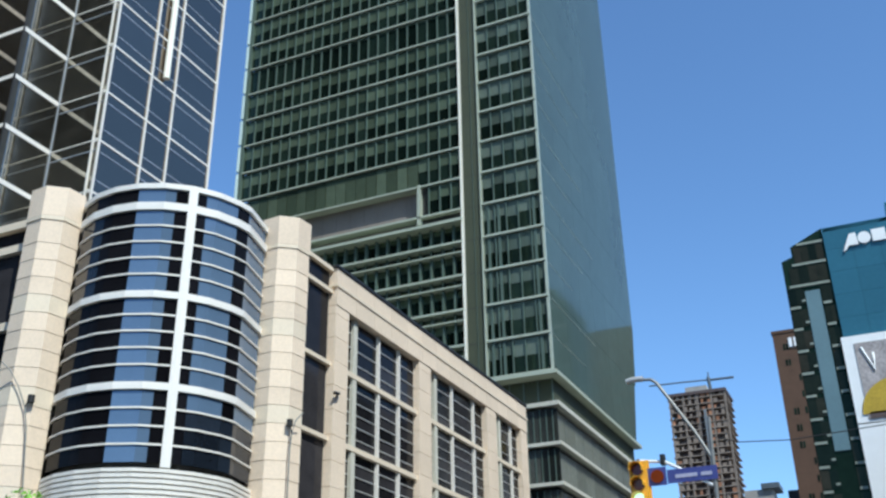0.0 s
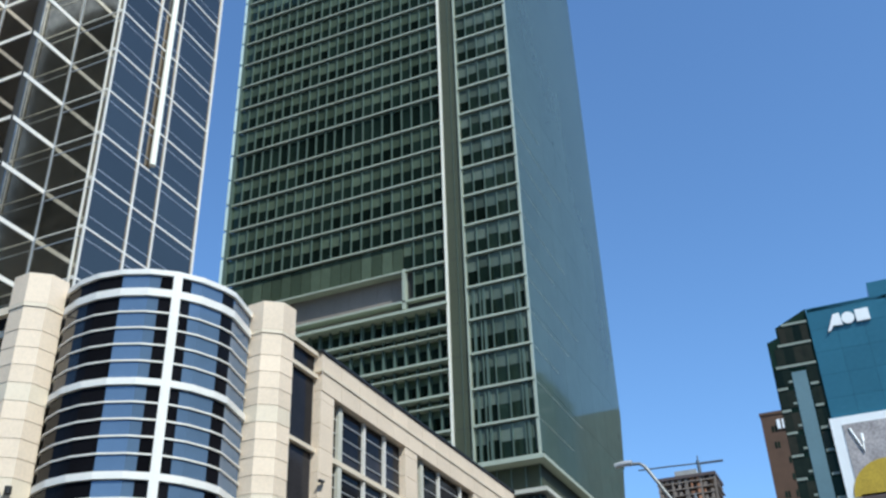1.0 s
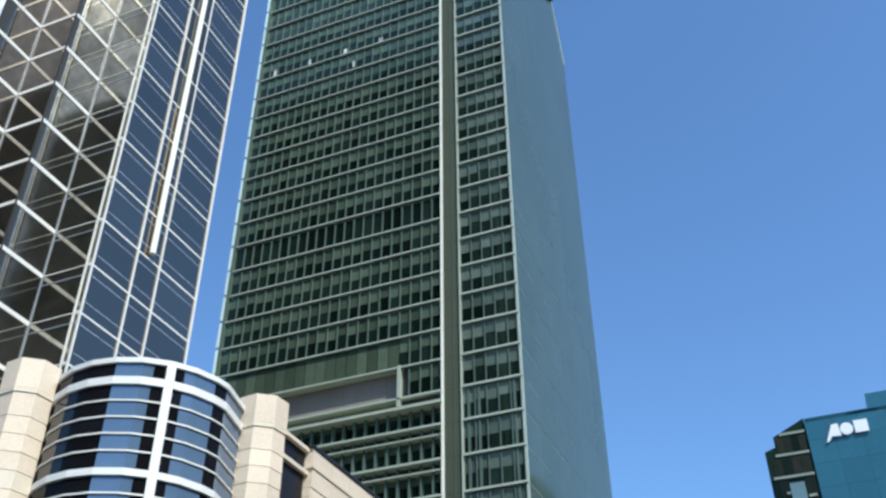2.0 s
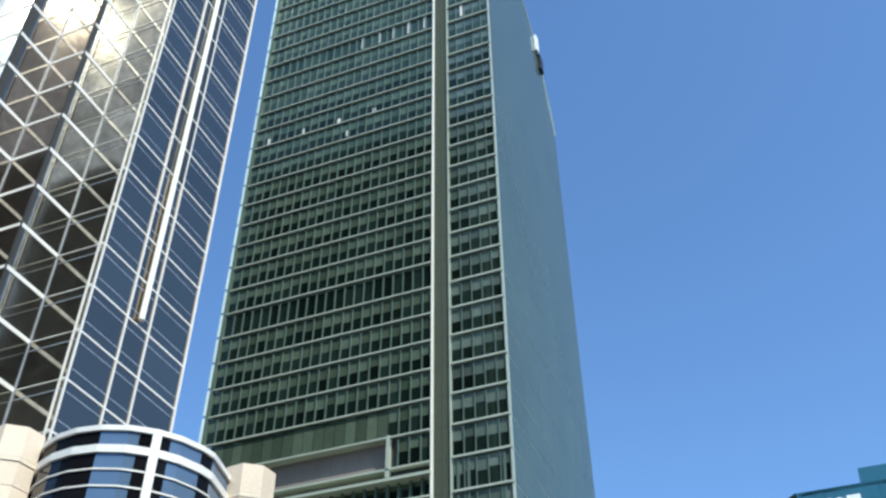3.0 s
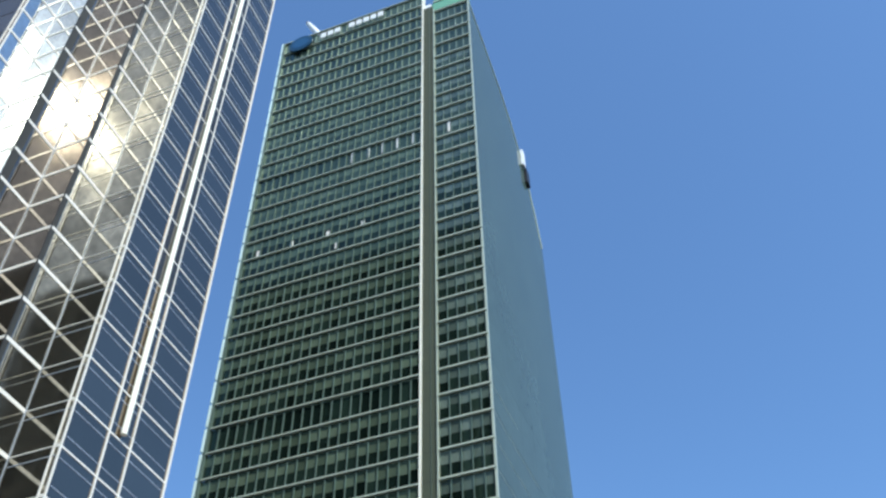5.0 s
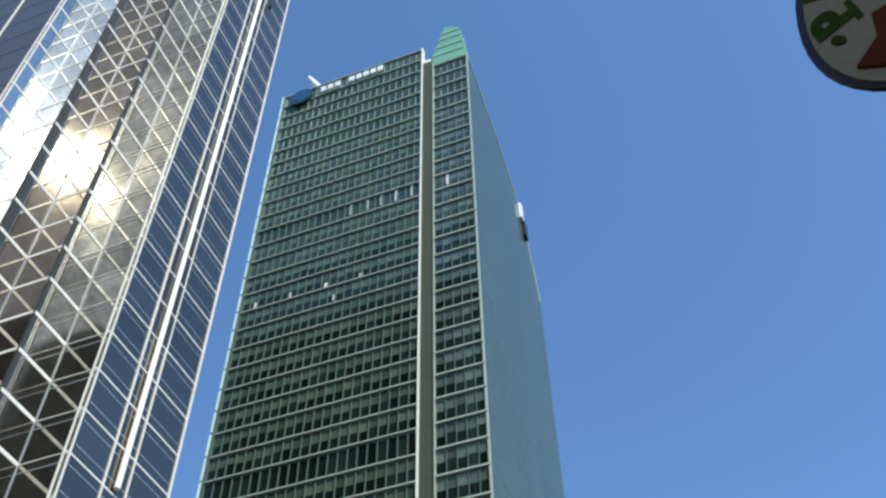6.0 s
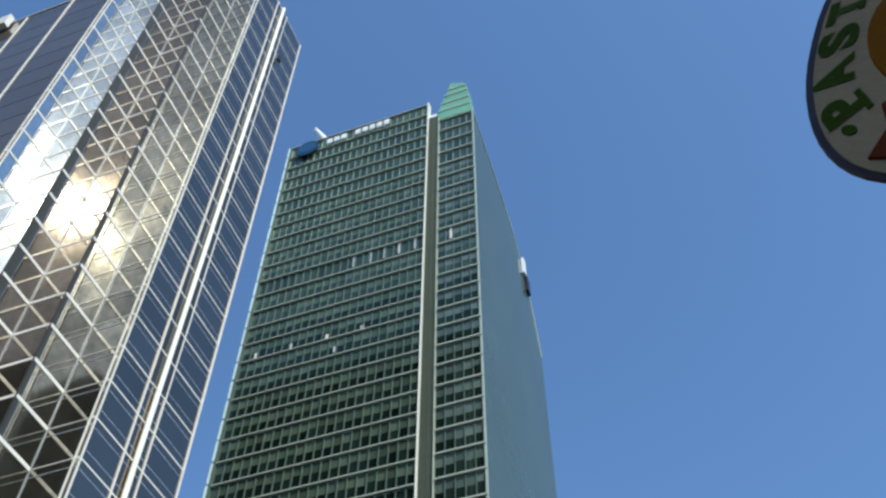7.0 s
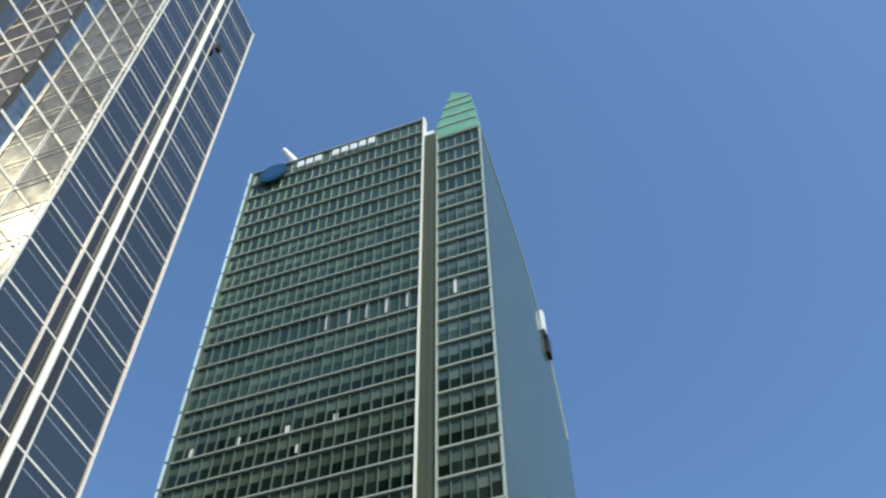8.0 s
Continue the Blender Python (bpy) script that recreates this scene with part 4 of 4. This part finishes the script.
# ---- hanging shop sign overhead ----
def shop_sign():
    sign = thing("shop_sign", "oval hanging shop sign with maroon rim, cream face and green letters", "sign", (1.326, 2.268, 5.772))
    tilt = 1.1686

    def oval(s, off=0.0):
        out = []
        for i in range(48):
            a = 2 * math.pi * i / 48
            u = math.copysign(abs(math.cos(a)) ** (2 / 2.3), math.cos(a)) * (1.073 - off) * s
            w = math.copysign(abs(math.sin(a)) ** (2 / 2.3), math.sin(a)) * (.457 - off) * s
            out.append((u * math.cos(tilt) - w * math.sin(tilt), u * math.sin(tilt) + w * math.cos(tilt)))
        return out

    def slab(name, outline, y0, y1, mat, at=(0, 0)):
        me = prism_mesh(name, outline, y0, y1, mat)
        ob = put(name, me, sign, (at[0], 0, at[1]))
        ob.rotation_euler = (math.pi / 2, 0, 0)
        return ob
    slab("rim", oval(1), .048, .068, MAROON)
    slab("face", oval(1, .032), .06, .075, CREAM_BOARD)
    disc = []
    for i in range(32):
        u, w = .5 * math.cos(i * math.pi / 16), .28 * math.sin(i * math.pi / 16)
        disc.append((u * math.cos(tilt) - w * math.sin(tilt), u * math.sin(tilt) + w * math.cos(tilt)))
    slab("centre_disc", disc, .075, .09, SIGN_ORANGE, (.06, -.02))
    slab("lower_figure", [(-.50, -.82), (-.42, -.86), (-.24, -.84), (-.16, -.60), (-.24, -.46), (-.34, -.50), (-.37, -.66)], .075, .09, SIGN_RED)
    # painted letters that run up the rim: foot, reading way, upright way
    for char, foot, way, up in (("P", (-.376, -.454), (-.01, .16), (-.19, -.13)), ("A", (-.371, -.234), (.065, .20), (-.19, -.09)),
                                ("S", (-.275, .03), (.075, .19), (-.18, -.05)), ("T", (-.165, .28), (.085, .18), (-.17, -.03))):
        text = bpy.data.curves.new("letter", "FONT")
        text.body, text.size, text.offset = char, 1.0, 0.05
        ob = bpy.data.objects.new("letter", text)
        me = bpy.data.meshes.new_from_object(ob)
        bpy.data.objects.remove(ob)
        wide = max(v.co.x for v in me.vertices)
        for v in me.vertices:
            u, w = v.co.x / wide, v.co.y / .72
            v.co = (foot[0] + u * way[0] + w * up[0], -.081, foot[1] + u * way[1] + w * up[1])
        me.materials.append(SIGN_GREEN)
        glyph = put("letter", me, sign)
        if char in "PT":
            a, b = (-.2, .75) if char == "P" else (.2, .8)
            spots = [(foot[0] + u * way[0] + w * up[0], foot[1] + u * way[1] + w * up[1]) for u, w in ((a, -.06), (b, -.06), (b, .1), (a, .1))]
            foot_me = bpy.data.meshes.new("serif")
            foot_me.from_pydata([(x, -.0805, z) for x, z in spots] + [(x, -.0755, z) for x, z in spots], [], FACES)
            foot_me.materials.append(SIGN_GREEN)
            put("serif", foot_me, glyph)
    slab("full_stop", [(.03 * math.cos(i * math.pi / 6), .035 * math.sin(i * math.pi / 6)) for i in range(12)], .075, .082, SIGN_GREEN, (-.50, -.6))
    put("bracket", tube_mesh("bracket", [(.3, .1, .9), (3.2, .1, 1.0)], .05, BLACK_IRON, 8), sign)
    put("bracket", tube_mesh("bracket", [(.25, .1, -.1), (3.2, .1, -.1)], .05, BLACK_IRON, 8), sign)


shop_sign()

# ---- buildings behind and beside, closing the street and filling reflections ----
side = thing("street_building", "plain dark shop building beside the pavement", "building", (14, 0, 0))
part("wall", [(-9.6, 12, -30, 9, 0, 11)], DARK_FACADE, side)
part("cornice", [(-9.8, 12, -30.2, 9.2, 11, 11.5)], DARK_FACADE, side)


def reflection_tower(x, y, w, d, h, label, mat):
    t = thing("reflection_tower", label, "building", (x, y, 0))
    part("wall", [(-w / 2, w / 2, -d / 2, d / 2, 0, h)], mat, t)
    for k in range(int(h / 8)):
        part("storey_band", [(-w / 2 - .15, w / 2 + .15, -d / 2 - .15, d / 2 + .15, 4 + 8 * k, 5 + 8 * k)], BROWN_BRICK, t)


# unseen towers, added and sized so that the glass reflects something dark
reflection_tower(26, -34, 16, 24, 142, "unseen brown office tower added for the mirror glass reflections", TAN_FACADE)
reflection_tower(-123, -75, 103, 30, 278, "unseen dark slab added to darken the green glass reflections", DARK_FACADE)
# out of view; added so the podium windows mirror dark walls, not sky
row = thing("street_building", "unseen dark office block added for the podium window reflections", "building", (30, 80, 0))
part("wall", [(-13, 12, -62, 66, 0, 44)], DARK_FACADE, row)
for k in range(10):
    part("storey_band", [(-13.15, 12, -62.1, 66.1, 3.6 + 4.2 * k, 4.5 + 4.2 * k)], BROWN_BRICK, row)


def street_tree(x, y):
    tree = thing("street_tree", "young street tree with fresh green leaves", "tree", (x, y, 0))
    rng = random.Random(4)
    put("trunk", tube_mesh("trunk", [(0, 0, 0), (.03, .02, 1.6), (-.04, .05, 3.2), (.05, 0, 5.0)], .13, BARK, 8, .5), tree)
    tips = []
    for k in range(9):
        a, z = k * 2.4, 3.0 + k * .33
        tip = (math.cos(a) * (.8 - .05 * k), math.sin(a) * (.8 - .05 * k), z + 1.3 + .12 * k)
        put("limb", tube_mesh("limb", [(0, 0, z), (tip[0] * .5, tip[1] * .5, z + .55), tip], .05, BARK, 6, .4), tree)
        tips.append(Vector(tip))
    tips.append(Vector((0, 0, 7.2)))
    v, f = [], []
    for i in range(2600):
        c = rng.choice(tips) + Vector((rng.gauss(0, .27), rng.gauss(0, .27), rng.gauss(0, .3)))
        e = Euler((rng.uniform(0, 6), rng.uniform(0, 6), rng.uniform(0, 6))).to_matrix()
        k = len(v)
        v += [c + e @ Vector(q) * .11 for q in ((0, -1, 0), (.5, 0, .12), (0, 1.1, 0), (-.5, 0, .12))]
        f.append((k, k + 1, k + 2, k + 3))
    me = bpy.data.meshes.new("crown")
    me.from_pydata(v, [], f)
    me.materials.append(LEAF)
    put("crown", me, tree, kind="stuff")


street_tree(-26.4, 24.2)
